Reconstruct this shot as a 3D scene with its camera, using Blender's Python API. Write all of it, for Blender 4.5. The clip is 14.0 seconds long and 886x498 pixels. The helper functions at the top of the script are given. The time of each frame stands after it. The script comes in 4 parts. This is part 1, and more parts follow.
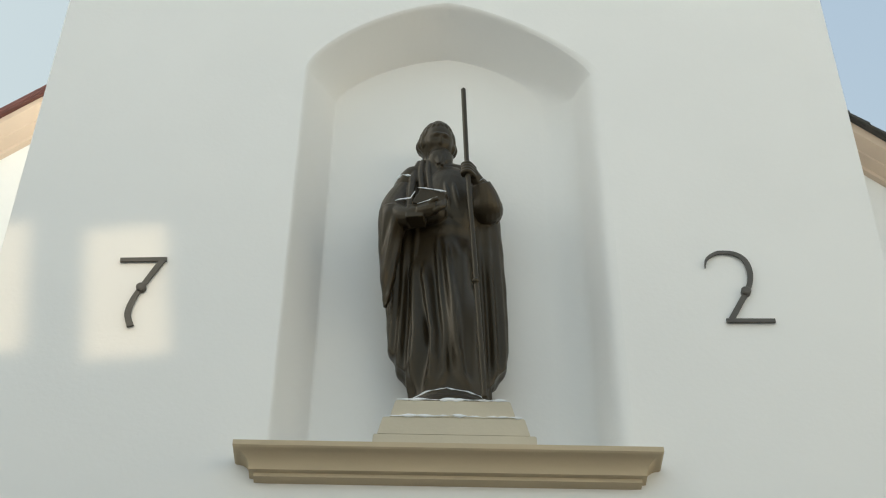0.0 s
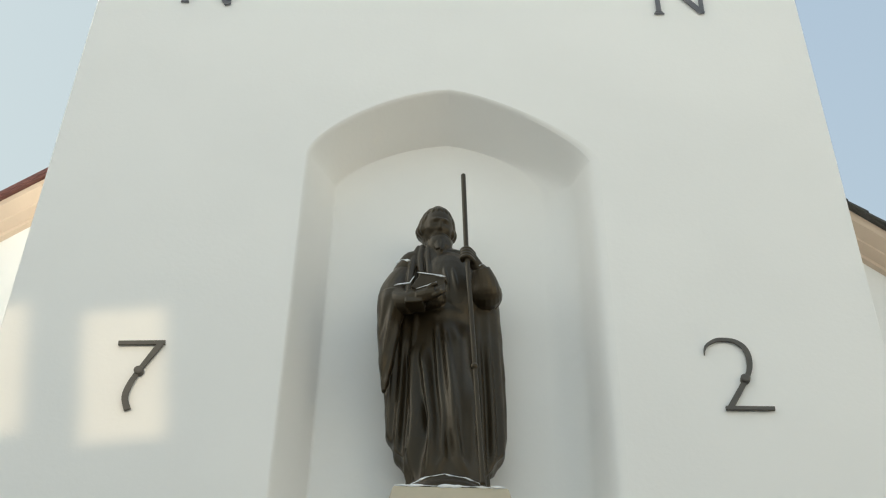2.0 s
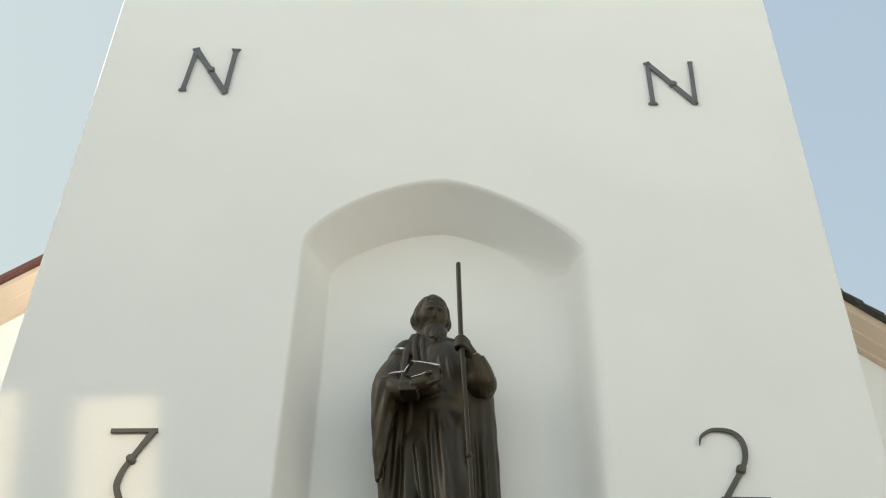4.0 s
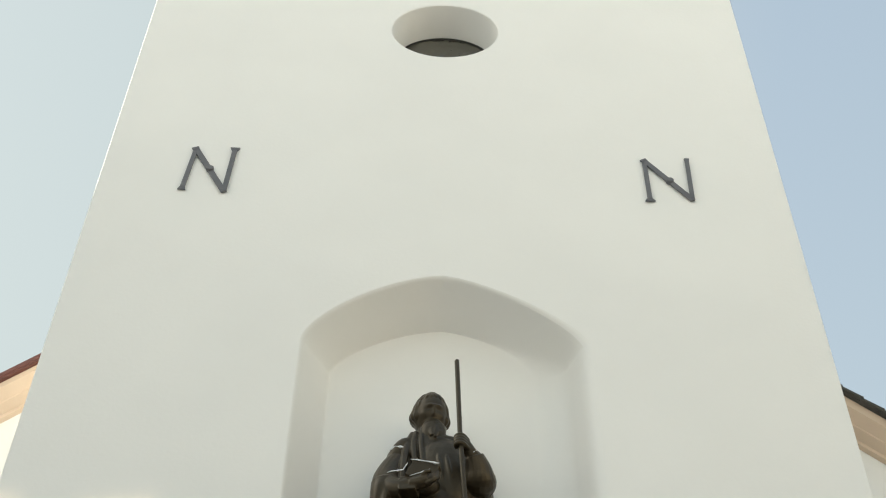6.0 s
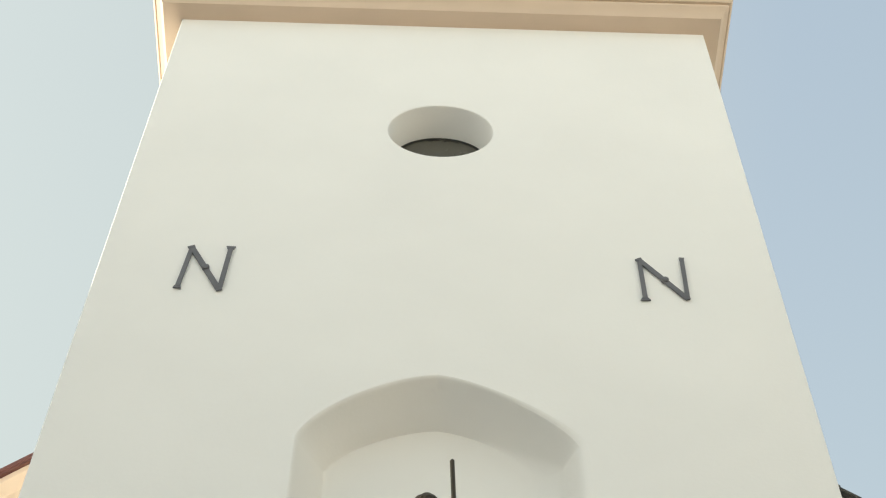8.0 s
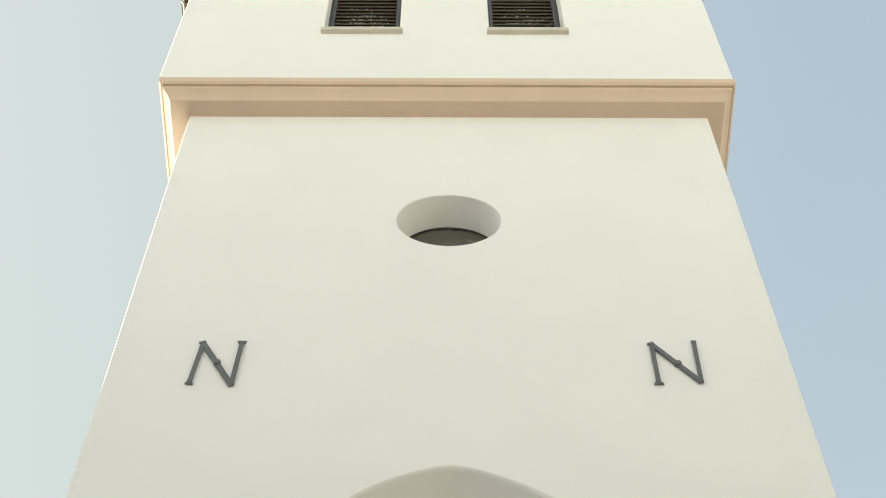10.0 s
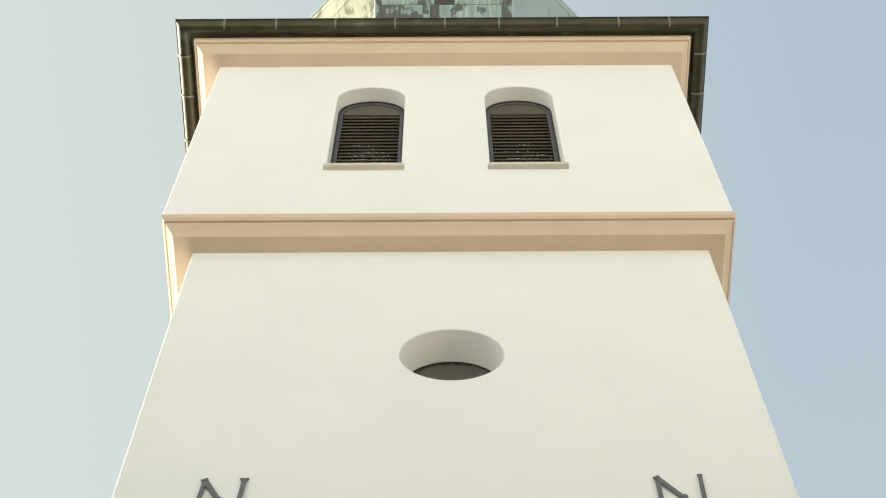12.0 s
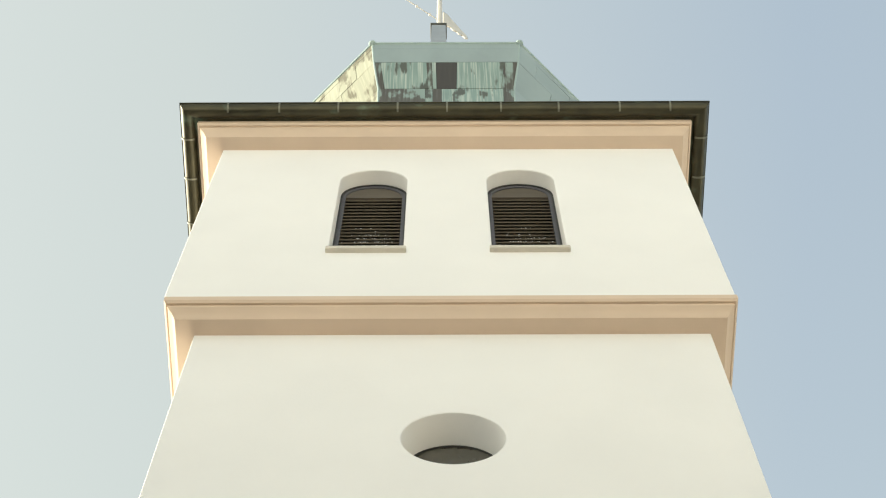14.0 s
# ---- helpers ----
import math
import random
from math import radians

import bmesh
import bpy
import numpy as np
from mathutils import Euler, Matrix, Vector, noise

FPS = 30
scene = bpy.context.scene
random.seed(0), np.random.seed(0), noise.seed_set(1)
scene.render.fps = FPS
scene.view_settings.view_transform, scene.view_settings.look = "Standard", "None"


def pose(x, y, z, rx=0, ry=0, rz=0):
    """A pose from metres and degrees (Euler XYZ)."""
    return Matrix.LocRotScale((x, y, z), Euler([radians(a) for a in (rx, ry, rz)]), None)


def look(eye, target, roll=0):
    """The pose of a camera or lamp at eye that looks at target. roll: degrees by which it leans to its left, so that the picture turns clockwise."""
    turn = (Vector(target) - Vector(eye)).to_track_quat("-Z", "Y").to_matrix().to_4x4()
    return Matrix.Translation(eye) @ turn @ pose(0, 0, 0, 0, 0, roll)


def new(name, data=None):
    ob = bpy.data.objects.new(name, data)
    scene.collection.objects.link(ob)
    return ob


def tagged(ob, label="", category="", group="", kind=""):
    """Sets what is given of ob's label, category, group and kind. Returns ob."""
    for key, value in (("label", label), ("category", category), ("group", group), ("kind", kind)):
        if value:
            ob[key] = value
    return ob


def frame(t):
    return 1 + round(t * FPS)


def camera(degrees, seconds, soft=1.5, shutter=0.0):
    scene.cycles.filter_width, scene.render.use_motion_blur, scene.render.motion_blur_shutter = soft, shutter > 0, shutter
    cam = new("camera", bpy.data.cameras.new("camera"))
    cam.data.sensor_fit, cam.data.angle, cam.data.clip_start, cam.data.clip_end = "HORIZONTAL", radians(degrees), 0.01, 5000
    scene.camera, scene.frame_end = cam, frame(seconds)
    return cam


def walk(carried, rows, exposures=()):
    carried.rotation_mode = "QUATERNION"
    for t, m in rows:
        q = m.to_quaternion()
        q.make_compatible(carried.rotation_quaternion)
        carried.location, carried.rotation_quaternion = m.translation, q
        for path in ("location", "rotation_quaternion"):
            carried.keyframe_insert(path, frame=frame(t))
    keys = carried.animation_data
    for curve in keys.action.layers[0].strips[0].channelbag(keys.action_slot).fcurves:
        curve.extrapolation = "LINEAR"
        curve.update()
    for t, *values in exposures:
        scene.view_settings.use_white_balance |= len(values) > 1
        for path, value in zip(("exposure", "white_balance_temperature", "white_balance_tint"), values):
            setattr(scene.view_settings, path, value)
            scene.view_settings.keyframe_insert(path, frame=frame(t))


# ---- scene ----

# ---------------------------------------------------------------- camera: it stands on the ground and tilts up the tower
cam = camera(31.28, 14.0, soft=1.15)
EYE = 1.6
# seconds, degrees up, lean to the right, turn to the left
TILTS = [
    (0.0, 43.54, -0.63, -0.64), (0.5, 44.27, -0.88, -0.41), (1.0, 45.03, -1.03, -0.32), (1.5, 45.76, -0.99, -0.44),
    (2.0, 46.62, -1.05, -0.62), (4.5, 50.71, -1.08, -0.86), (5.0, 51.66, -0.93, -0.85), (5.5, 52.52, -1.01, -0.84),
    (6.0, 53.34, -0.90, -0.80), (6.5, 54.06, -0.92, -0.84), (7.0, 54.91, -0.72, -0.92), (7.5, 55.73, -0.76, -0.99),
    (8.0, 56.92, -0.81, -1.00), (10.5, 61.06, 0.27, -0.14), (11.0, 62.22, 0.52, -0.28), (11.5, 63.54, 0.48, -0.20),
    (12.0, 65.00, 0.41, -0.10), (12.5, 65.46, 0.15, 0.01), (13.0, 66.15, -0.08, 0.16), (13.5, 66.92, -0.15, 0.11),
    (14.0, 68.00, 0.18, 0.03),
]


def aim(up, lean, turn):
    u, w = radians(up), radians(turn)
    way = Vector((-math.sin(w) * math.cos(u), math.cos(w) * math.cos(u), math.sin(u)))
    eye = Vector((0, 0, EYE))
    return look(eye, eye + way * 10, -lean)


walk(cam, [(t, aim(u, l, w)) for t, u, l, w in TILTS], [(0.0, 1.35, 6150, 4), (7.0, 1.43, 6550, 4), (14.0, 1.44, 6800, 4)])

# ---------------------------------------------------------------- light: low winter sun from the left, a little behind the tower's front
SUN_UP, SUN_BEHIND = 24.0, 9.0
world = bpy.data.worlds.new("winter_sky")
scene.world = world
world.use_nodes = True
wn = world.node_tree.nodes
sky = wn.new("ShaderNodeTexSky")
sky.sky_type = "NISHITA"
sky.sun_disc = False
sky.sun_elevation = radians(SUN_UP)
sky.sun_rotation = radians(-90 + SUN_BEHIND)
sky.air_density, sky.dust_density, sky.ozone_density = 1.0, 5.0, 1.0
wn["Background"].inputs["Strength"].default_value = 0.15
veil = wn.new("ShaderNodeMix")          # winter haze, thicker towards the horizon
veil.data_type = "RGBA"
veil.inputs["B"].default_value = (1.50, 1.66, 1.68, 1)
world.node_tree.links.new(sky.outputs["Color"], veil.inputs["A"])
to_sun = Vector((-math.cos(radians(SUN_BEHIND)) * math.cos(radians(SUN_UP)), math.sin(radians(SUN_BEHIND)) * math.cos(radians(SUN_UP)), math.sin(radians(SUN_UP))))
haze = wn.new("ShaderNodeMix")          # it whitens the sky's sunny half
haze.data_type = "RGBA"
haze.inputs["B"].default_value = (1.72, 1.80, 1.66, 1)
way, height, depth = wn.new("ShaderNodeTexCoord"), wn.new("ShaderNodeSeparateXYZ"), wn.new("ShaderNodeValToRGB")
towards, spread = wn.new("ShaderNodeVectorMath"), wn.new("ShaderNodeValToRGB")
towards.operation = "DOT_PRODUCT"
towards.inputs[1].default_value = to_sun
spread.color_ramp.elements[0].position, spread.color_ramp.elements[0].color = 0.22, (0, 0, 0, 1)
spread.color_ramp.elements[1].position, spread.color_ramp.elements[1].color = 0.92, (0, 0, 0, 1)
depth.color_ramp.elements[0].position, depth.color_ramp.elements[0].color = 0.0, (0.92, 0.92, 0.92, 1)
depth.color_ramp.elements[1].position, depth.color_ramp.elements[1].color = 1.0, (0.42, 0.42, 0.42, 1)
depth.color_ramp.elements.new(0.55).color = (0.82, 0.82, 0.82, 1)
for place, much in ((0.56, 0.56), (0.70, 0.56)):
    spread.color_ramp.elements.new(place).color = (much, much, much, 1)
glow, near = wn.new("ShaderNodeMix"), wn.new("ShaderNodeValToRGB")          # the bright ring of sky about the sun
glow.data_type, glow.blend_type = "RGBA", "ADD"
glow.inputs["B"].default_value = (4.4, 4.0, 3.5, 1)
near.color_ramp.elements[0].position, near.color_ramp.elements[0].color = 0.67, (0, 0, 0, 1)
near.color_ramp.elements[1].position, near.color_ramp.elements[1].color = 0.95, (1, 1, 1, 1)
for a, b in ((way.outputs["Generated"], height.inputs[0]), (height.outputs["Z"], depth.inputs["Fac"]), (depth.outputs["Color"], veil.inputs["Factor"]), (way.outputs["Generated"], towards.inputs[0]), (towards.outputs["Value"], spread.inputs["Fac"]), (spread.outputs["Color"], haze.inputs["Factor"]),
             (veil.outputs["Result"], haze.inputs["A"]), (towards.outputs["Value"], near.inputs["Fac"]), (near.outputs["Color"], glow.inputs["Factor"]), (haze.outputs["Result"], glow.inputs["A"]), (glow.outputs["Result"], wn["Background"].inputs["Color"])):
    world.node_tree.links.new(a, b)

sun = new("sun", bpy.data.lights.new("sun", "SUN"))
sun.data.energy, sun.data.angle, sun.data.color = 3.7, radians(0.5), (1.0, 0.92, 0.80)
sun.matrix_world = look(Vector((-30, 0, 30)), Vector((-30, 0, 30)) - to_sun)

# two lamps added in the open yard stand in for sun off unseen panes
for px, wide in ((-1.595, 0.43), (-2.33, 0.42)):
    glint = new("window_glint_lamp", bpy.data.lights.new("window_glint_lamp", "AREA"))
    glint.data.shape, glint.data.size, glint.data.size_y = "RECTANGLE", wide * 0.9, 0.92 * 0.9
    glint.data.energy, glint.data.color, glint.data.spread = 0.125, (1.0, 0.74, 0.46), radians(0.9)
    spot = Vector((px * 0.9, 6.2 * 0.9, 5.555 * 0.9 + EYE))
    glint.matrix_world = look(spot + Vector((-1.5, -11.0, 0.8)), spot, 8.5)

# ---------------------------------------------------------------- materials


def material(name, base, rough=0.8, metal=0.0, dark=0.85, scale=3.0, bump=0.2, fine=60.0, stretch=(1, 1, 1), second=None, amount=(0.45, 0.6), spec=0.5):
    """A surface with stains at one scale and grain at another; second: a colour laid over it in patches."""
    m = bpy.data.materials.new(name)
    m.use_nodes = True
    n, link = m.node_tree.nodes, m.node_tree.links.new
    bsdf = n["Principled BSDF"]
    bsdf.inputs["Roughness"].default_value, bsdf.inputs["Metallic"].default_value = rough, metal
    bsdf.inputs["Specular IOR Level"].default_value = spec
    co, mp = n.new("ShaderNodeTexCoord"), n.new("ShaderNodeMapping")
    mp.inputs["Scale"].default_value = stretch
    link(co.outputs["Object"], mp.inputs["Vector"])
    big, small = n.new("ShaderNodeTexNoise"), n.new("ShaderNodeTexNoise")
    big.inputs["Scale"].default_value, big.inputs["Detail"].default_value = scale, 6
    small.inputs["Scale"].default_value, small.inputs["Detail"].default_value = fine, 4
    link(mp.outputs["Vector"], big.inputs["Vector"])
    link(co.outputs["Object"], small.inputs["Vector"])
    ramp = n.new("ShaderNodeMapRange")
    ramp.inputs["From Min"].default_value, ramp.inputs["From Max"].default_value = 0.3, 0.7
    link(big.outputs["Fac"], ramp.inputs["Value"])
    mix = n.new("ShaderNodeMix")
    mix.data_type = "RGBA"
    mix.inputs["A"].default_value = (*[c * dark for c in base], 1)
    mix.inputs["B"].default_value = (*base, 1)
    link(ramp.outputs["Result"], mix.inputs["Factor"])
    colour = mix.outputs["Result"]
    if second:
        step, over = n.new("ShaderNodeMapRange"), n.new("ShaderNodeMix")
        over.data_type = "RGBA"
        patch = n.new("ShaderNodeTexNoise")
        patch.inputs["Scale"].default_value, patch.inputs["Detail"].default_value = scale * 0.7, 8
        shift = n.new("ShaderNodeVectorMath")
        shift.inputs[1].default_value = (3.7, 1.9, 8.3)
        link(mp.outputs["Vector"], shift.inputs[0])
        link(shift.outputs["Vector"], patch.inputs["Vector"])
        step.inputs["From Min"].default_value, step.inputs["From Max"].default_value = amount
        link(patch.outputs["Fac"], step.inputs["Value"])
        link(step.outputs["Result"], over.inputs["Factor"])
        link(colour, over.inputs["A"])
        over.inputs["B"].default_value = (*second, 1)
        colour = over.outputs["Result"]
    link(colour, bsdf.inputs["Base Color"])
    rr = n.new("ShaderNodeMapRange")
    rr.inputs["To Min"].default_value, rr.inputs["To Max"].default_value = max(0.05, rough - 0.1), min(1.0, rough + 0.1)
    link(big.outputs["Fac"], rr.inputs["Value"])
    link(rr.outputs["Result"], bsdf.inputs["Roughness"])
    if bump:
        b = n.new("ShaderNodeBump")
        b.inputs["Strength"].default_value, b.inputs["Distance"].default_value = bump, 0.006
        add = n.new("ShaderNodeMath")
        link(small.outputs["Fac"], add.inputs[0])
        link(big.outputs["Fac"], add.inputs[1])
        link(add.outputs["Value"], b.inputs["Height"])
        link(b.outputs["Normal"], bsdf.inputs["Normal"])
    return m


PLASTER = material("white_lime_plaster", (0.86, 0.85, 0.82), 0.9, dark=0.965, scale=1.2, bump=0.12, fine=45)
PEACH = material("peach_painted_plaster", (0.67, 0.53, 0.405), 0.85, dark=0.93, scale=2.5, bump=0.08)
BEIGE = material("beige_painted_stone", (0.53, 0.435, 0.29), 0.8, dark=0.93, scale=4, bump=0.1)
PLINTH_PAINT = material("pale_beige_painted_stone", (0.56, 0.50, 0.38), 0.8, dark=0.93, scale=5, bump=0.1)
BRONZE = material("dark_bronze", (0.037, 0.0265, 0.0135), 0.38, metal=0.15, dark=0.6, spec=0.5, scale=5, bump=0.15, fine=80, stretch=(1, 1, 0.35))
BRONZE.node_tree.nodes["Principled BSDF"].inputs["Specular Tint"].default_value = (1.0, 0.90, 0.74, 1)
IRON = material("dark_wrought_iron", (0.17, 0.17, 0.182), 0.65, metal=0.2, dark=0.75, scale=14, bump=0.2)
RUSTY_IRON = material("dark_brown_iron", (0.125, 0.115, 0.10), 0.65, metal=0.2, dark=0.75, scale=14, bump=0.2)
PATINA_CLEAN = material("even_green_copper", (0.31, 0.385, 0.385), 0.6, metal=0.1, dark=0.85, scale=2.5, stretch=(1, 1, 0.4), bump=0.08)
BROWN_COPPER = material("bare_brown_copper", (0.07, 0.063, 0.055), 0.5, metal=0.3, dark=0.75, scale=5, stretch=(4, 1, 0.15), bump=0.08, second=(0.22, 0.29, 0.26), amount=(0.62, 0.68))


def streaked_copper(name, base, pale, stain, amount, grain, across=(1, 0, 0)):
    """Patinated sheet: rain streaks down it, and stains with ragged lower edges."""
    m = material(name, base, 0.6, metal=0.1, dark=0.88, scale=2.0, bump=0.08)
    n, link = m.node_tree.nodes, m.node_tree.links.new
    bsdf = n["Principled BSDF"]
    clean = bsdf.inputs["Base Color"].links[0].from_socket
    co, along_x, split, flat = n.new("ShaderNodeTexCoord"), n.new("ShaderNodeVectorMath"), n.new("ShaderNodeSeparateXYZ"), n.new("ShaderNodeCombineXYZ")
    along_x.operation, along_x.inputs[1].default_value = "DOT_PRODUCT", across
    link(co.outputs["Object"], along_x.inputs[0])
    link(co.outputs["Object"], split.inputs["Vector"])
    link(along_x.outputs["Value"], flat.inputs["X"])
    link(split.outputs["Z"], flat.inputs["Z"])

    def pattern(stretch, detail):
        mp, tex = n.new("ShaderNodeMapping"), n.new("ShaderNodeTexNoise")
        mp.inputs["Scale"].default_value, tex.inputs["Scale"].default_value, tex.inputs["Detail"].default_value = stretch, 1.0, detail
        link(flat.outputs["Vector"], mp.inputs["Vector"])
        link(mp.outputs["Vector"], tex.inputs["Vector"])
        return tex.outputs["Fac"]

    def over(under, colour, factor, lo, hi):
        step, mix = n.new("ShaderNodeMapRange"), n.new("ShaderNodeMix")
        mix.data_type = "RGBA"
        step.inputs["From Min"].default_value, step.inputs["From Max"].default_value = lo, hi
        link(factor, step.inputs["Value"])
        link(step.outputs["Result"], mix.inputs["Factor"])
        link(under, mix.inputs["A"])
        mix.inputs["B"].default_value = (*colour, 1)
        return mix.outputs["Result"]

    streak, patch = pattern((grain, grain, 0.9), 4), pattern((grain * 0.16, grain * 0.16, 1.6), 3)
    ragged = n.new("ShaderNodeMath")
    ragged.operation, ragged.inputs[1].default_value = "MULTIPLY_ADD", 0.30
    link(streak, ragged.inputs[0])
    link(patch, ragged.inputs[2])
    colour = over(clean, pale, streak, 0.46, 0.66)
    link(over(colour, stain, ragged.outputs["Value"], *amount), bsdf.inputs["Base Color"])
    return m


PATINA = streaked_copper("green_copper_patina", (0.23, 0.33, 0.30), (0.46, 0.52, 0.47), (0.085, 0.095, 0.08), (0.73, 0.79), 34.0)
# left facet: sun's yellow cast is put into the base; blotches are its own
PATINA_BLOTCHED_SUNNY = streaked_copper("blotched_sun_toned_copper", (0.30, 0.315, 0.235), (0.36, 0.37, 0.28), (0.12, 0.115, 0.075), (0.66, 0.73), 24.0, (0.71, -0.71, 0))
BROWN_STAINED = streaked_copper("brown_stained_copper", (0.085, 0.078, 0.066), (0.12, 0.13, 0.11), (0.25, 0.33, 0.30), (0.68, 0.75), 30.0)
PATINA_PALE = material("pale_green_copper_edge", (0.36, 0.46, 0.44), 0.55, metal=0.15, dark=0.85, scale=5, bump=0.05)
OLD_COPPER = material("brown_weathered_copper", (0.072, 0.066, 0.036), 0.42, metal=0.5, dark=0.6, scale=4, stretch=(1, 1, 2), bump=0.05, second=(0.12, 0.16, 0.11), amount=(0.6, 0.75))
STRAP = material("pale_copper_strap", (0.20, 0.20, 0.15), 0.5, metal=0.4, dark=0.8, scale=9, bump=0.05)
LOUVRE = material("weathered_brown_boards", (0.17, 0.145, 0.11), 0.7, dark=0.86, scale=5, stretch=(0.5, 4, 6), bump=0.04)
BOARD = material("dark_brown_board", (0.12, 0.10, 0.075), 0.7, dark=0.75, scale=5, stretch=(0.5, 4, 6), bump=0.2)
FRAME = material("slate_grey_paint", (0.10, 0.10, 0.115), 0.6, dark=0.8, scale=8, bump=0.1)
DARK_FRAME = material("near_black_paint", (0.03, 0.029, 0.027), 0.5, dark=0.8, scale=8, bump=0.05)
SILL = material("pale_stone_sill", (0.62, 0.58, 0.50), 0.8, dark=0.9, scale=6, bump=0.1)
# sun and shade on one roof edge are put into these two colours
VERGE_SUNNY = material("sunlit_red_verge", (0.145, 0.055, 0.045), 0.5, metal=0.1, dark=0.8, scale=5, bump=0.05)
TILE_SHADED = material("shade_dark_roof_tile", (0.10, 0.095, 0.085), 0.85, dark=0.6, scale=6, bump=0.3)
SNOW = material("snow", (0.88, 0.90, 0.92), 0.7, dark=0.95, scale=20, bump=0.2)
# surfaces of the unseen walls; their tones set how much light they bounce
YARD = material("grey_unseen_wall", (0.38, 0.385, 0.385), 0.9, dark=0.85, scale=1.5, bump=0.2)
BOUNCE_CREAM = material("cream_bounce_wall", (0.52, 0.475, 0.40), 0.9, dark=0.9, scale=0.8, bump=0.2)
GROUND = material("snow_cover", (0.80, 0.79, 0.77), 0.9, dark=0.9, scale=0.4, bump=0.2, fine=9)
PAVING = material("dark_unseen_paving", (0.16, 0.16, 0.165), 0.7, dark=0.8, scale=0.8, bump=0.2, fine=9, second=(0.6, 0.61, 0.63), amount=(0.64, 0.72))
ZINC = material("grey_zinc_sheet", (0.36, 0.39, 0.41), 0.45, metal=0.4, dark=0.8, scale=4, bump=0.05)
PALE_METAL = material("pale_painted_metal", (0.62, 0.58, 0.50), 0.45, metal=0.2, dark=0.9, scale=9, bump=0.03)
GLASS = bpy.data.materials.new("dark_window_glass")
GLASS.use_nodes = True
g = GLASS.node_tree.nodes["Principled BSDF"]
g.inputs["Base Color"].default_value, g.inputs["Roughness"].default_value = (0.075, 0.072, 0.058, 1), 0.04
g.inputs["Specular IOR Level"].default_value = 1.0
wave, ripple = GLASS.node_tree.nodes.new("ShaderNodeTexNoise"), GLASS.node_tree.nodes.new("ShaderNodeBump")
wave.inputs["Scale"].default_value = 2.8
ripple.inputs["Strength"].default_value, ripple.inputs["Distance"].default_value = 1.0, 0.08
GLASS.node_tree.links.new(wave.outputs["Fac"], ripple.inputs["Height"])
GLASS.node_tree.links.new(ripple.outputs["Normal"], g.inputs["Normal"])

# ---------------------------------------------------------------- helpers: coordinates are fitted to the camera's view from the eye, one unit is 0.9 m
UNIT = 0.9
FOOT = -EYE / UNIT               # ground level


def site(p):
    return Vector((p[0] * UNIT, p[1] * UNIT, p[2] * UNIT + EYE))


ORIGIN = {}


def finish(name, bm, mat, base, smooth=None, sharp=40):
    """A mesh object from view-fitted coordinates; its origin is at base."""
    o = site(base)
    for v in bm.verts:
        v.co = site(v.co) - o
    bmesh.ops.recalc_face_normals(bm, faces=bm.faces)
    me = bpy.data.meshes.new(name)
    if smooth is not None:
        for f in bm.faces:
            f.smooth = smooth
    bm.to_mesh(me)
    bm.free()
    me.set_sharp_from_angle(angle=radians(sharp))
    for m in mat if isinstance(mat, (list, tuple)) else [mat]:
        me.materials.append(m)
    ob = new(name, me)
    ORIGIN[ob] = base
    return ob


def thing(name, base, label, category, group="", kind=""):
    ob = new(name)
    ob.location = site(base)
    ob.empty_display_size = 0.2
    ORIGIN[ob] = base
    return tagged(ob, label, category, group, kind)


def solid(name, bm, mat, base, label, category, group="", kind="", smooth=None):
    ob = finish(name, bm, mat, base, smooth)
    ob.location = site(base)
    return tagged(ob, label, category, group, kind)


def part(name, bm, mat, parent, label="", smooth=None, sharp=20):
    base = ORIGIN[parent]
    ob = finish(name, bm, mat, base, smooth, sharp)
    ob.parent = parent
    return tagged(ob, label) if label else ob


def box(bm, lo, hi, bevel=0.0, taper=None):
    x0, y0, z0 = lo
    x1, y1, z1 = hi
    vs = [bm.verts.new(p) for p in ((x0, y0, z0), (x1, y0, z0), (x1, y1, z0), (x0, y1, z0), (x0, y0, z1), (x1, y0, z1), (x1, y1, z1), (x0, y1, z1))]
    if taper:
        for v in vs[4:]:
            v.co.x = (x0 + x1) / 2 + (v.co.x - (x0 + x1) / 2) * taper[0]
            v.co.y = y1 + (v.co.y - y1) * taper[1]
    fs = [bm.faces.new([vs[i] for i in f]) for f in ((3, 2, 1, 0), (4, 5, 6, 7), (0, 1, 5, 4), (1, 2, 6, 5), (2, 3, 7, 6), (3, 0, 4, 7))]
    if bevel:
        bmesh.ops.bevel(bm, geom=list({e for f in fs for e in f.edges}), offset=bevel, segments=2, affect="EDGES")
    return bm


def tube(bm, path, radii, sides=10, squash=1.0):
    """A closed tube along path."""
    path = [Vector(p) for p in path]
    rings = []
    for i, p in enumerate(path):
        way = (path[min(i + 1, len(path) - 1)] - path[max(i - 1, 0)]).normalized()
        side = way.cross(Vector((0, 1, 0)) if abs(way.y) < 0.9 else Vector((0, 0, 1))).normalized()
        up = side.cross(way)
        r = radii[i] if isinstance(radii, (list, tuple)) else radii
        rings.append([bm.verts.new(p + side * math.cos(a) * r + up * math.sin(a) * r * squash) for a in [2 * math.pi * k / sides for k in range(sides)]])
    for a, b in zip(rings, rings[1:]):
        for k in range(sides):
            bm.faces.new((a[k], a[(k + 1) % sides], b[(k + 1) % sides], b[k])).smooth = True
    bm.faces.new(rings[0][::-1])
    bm.faces.new(rings[-1])
    return bm


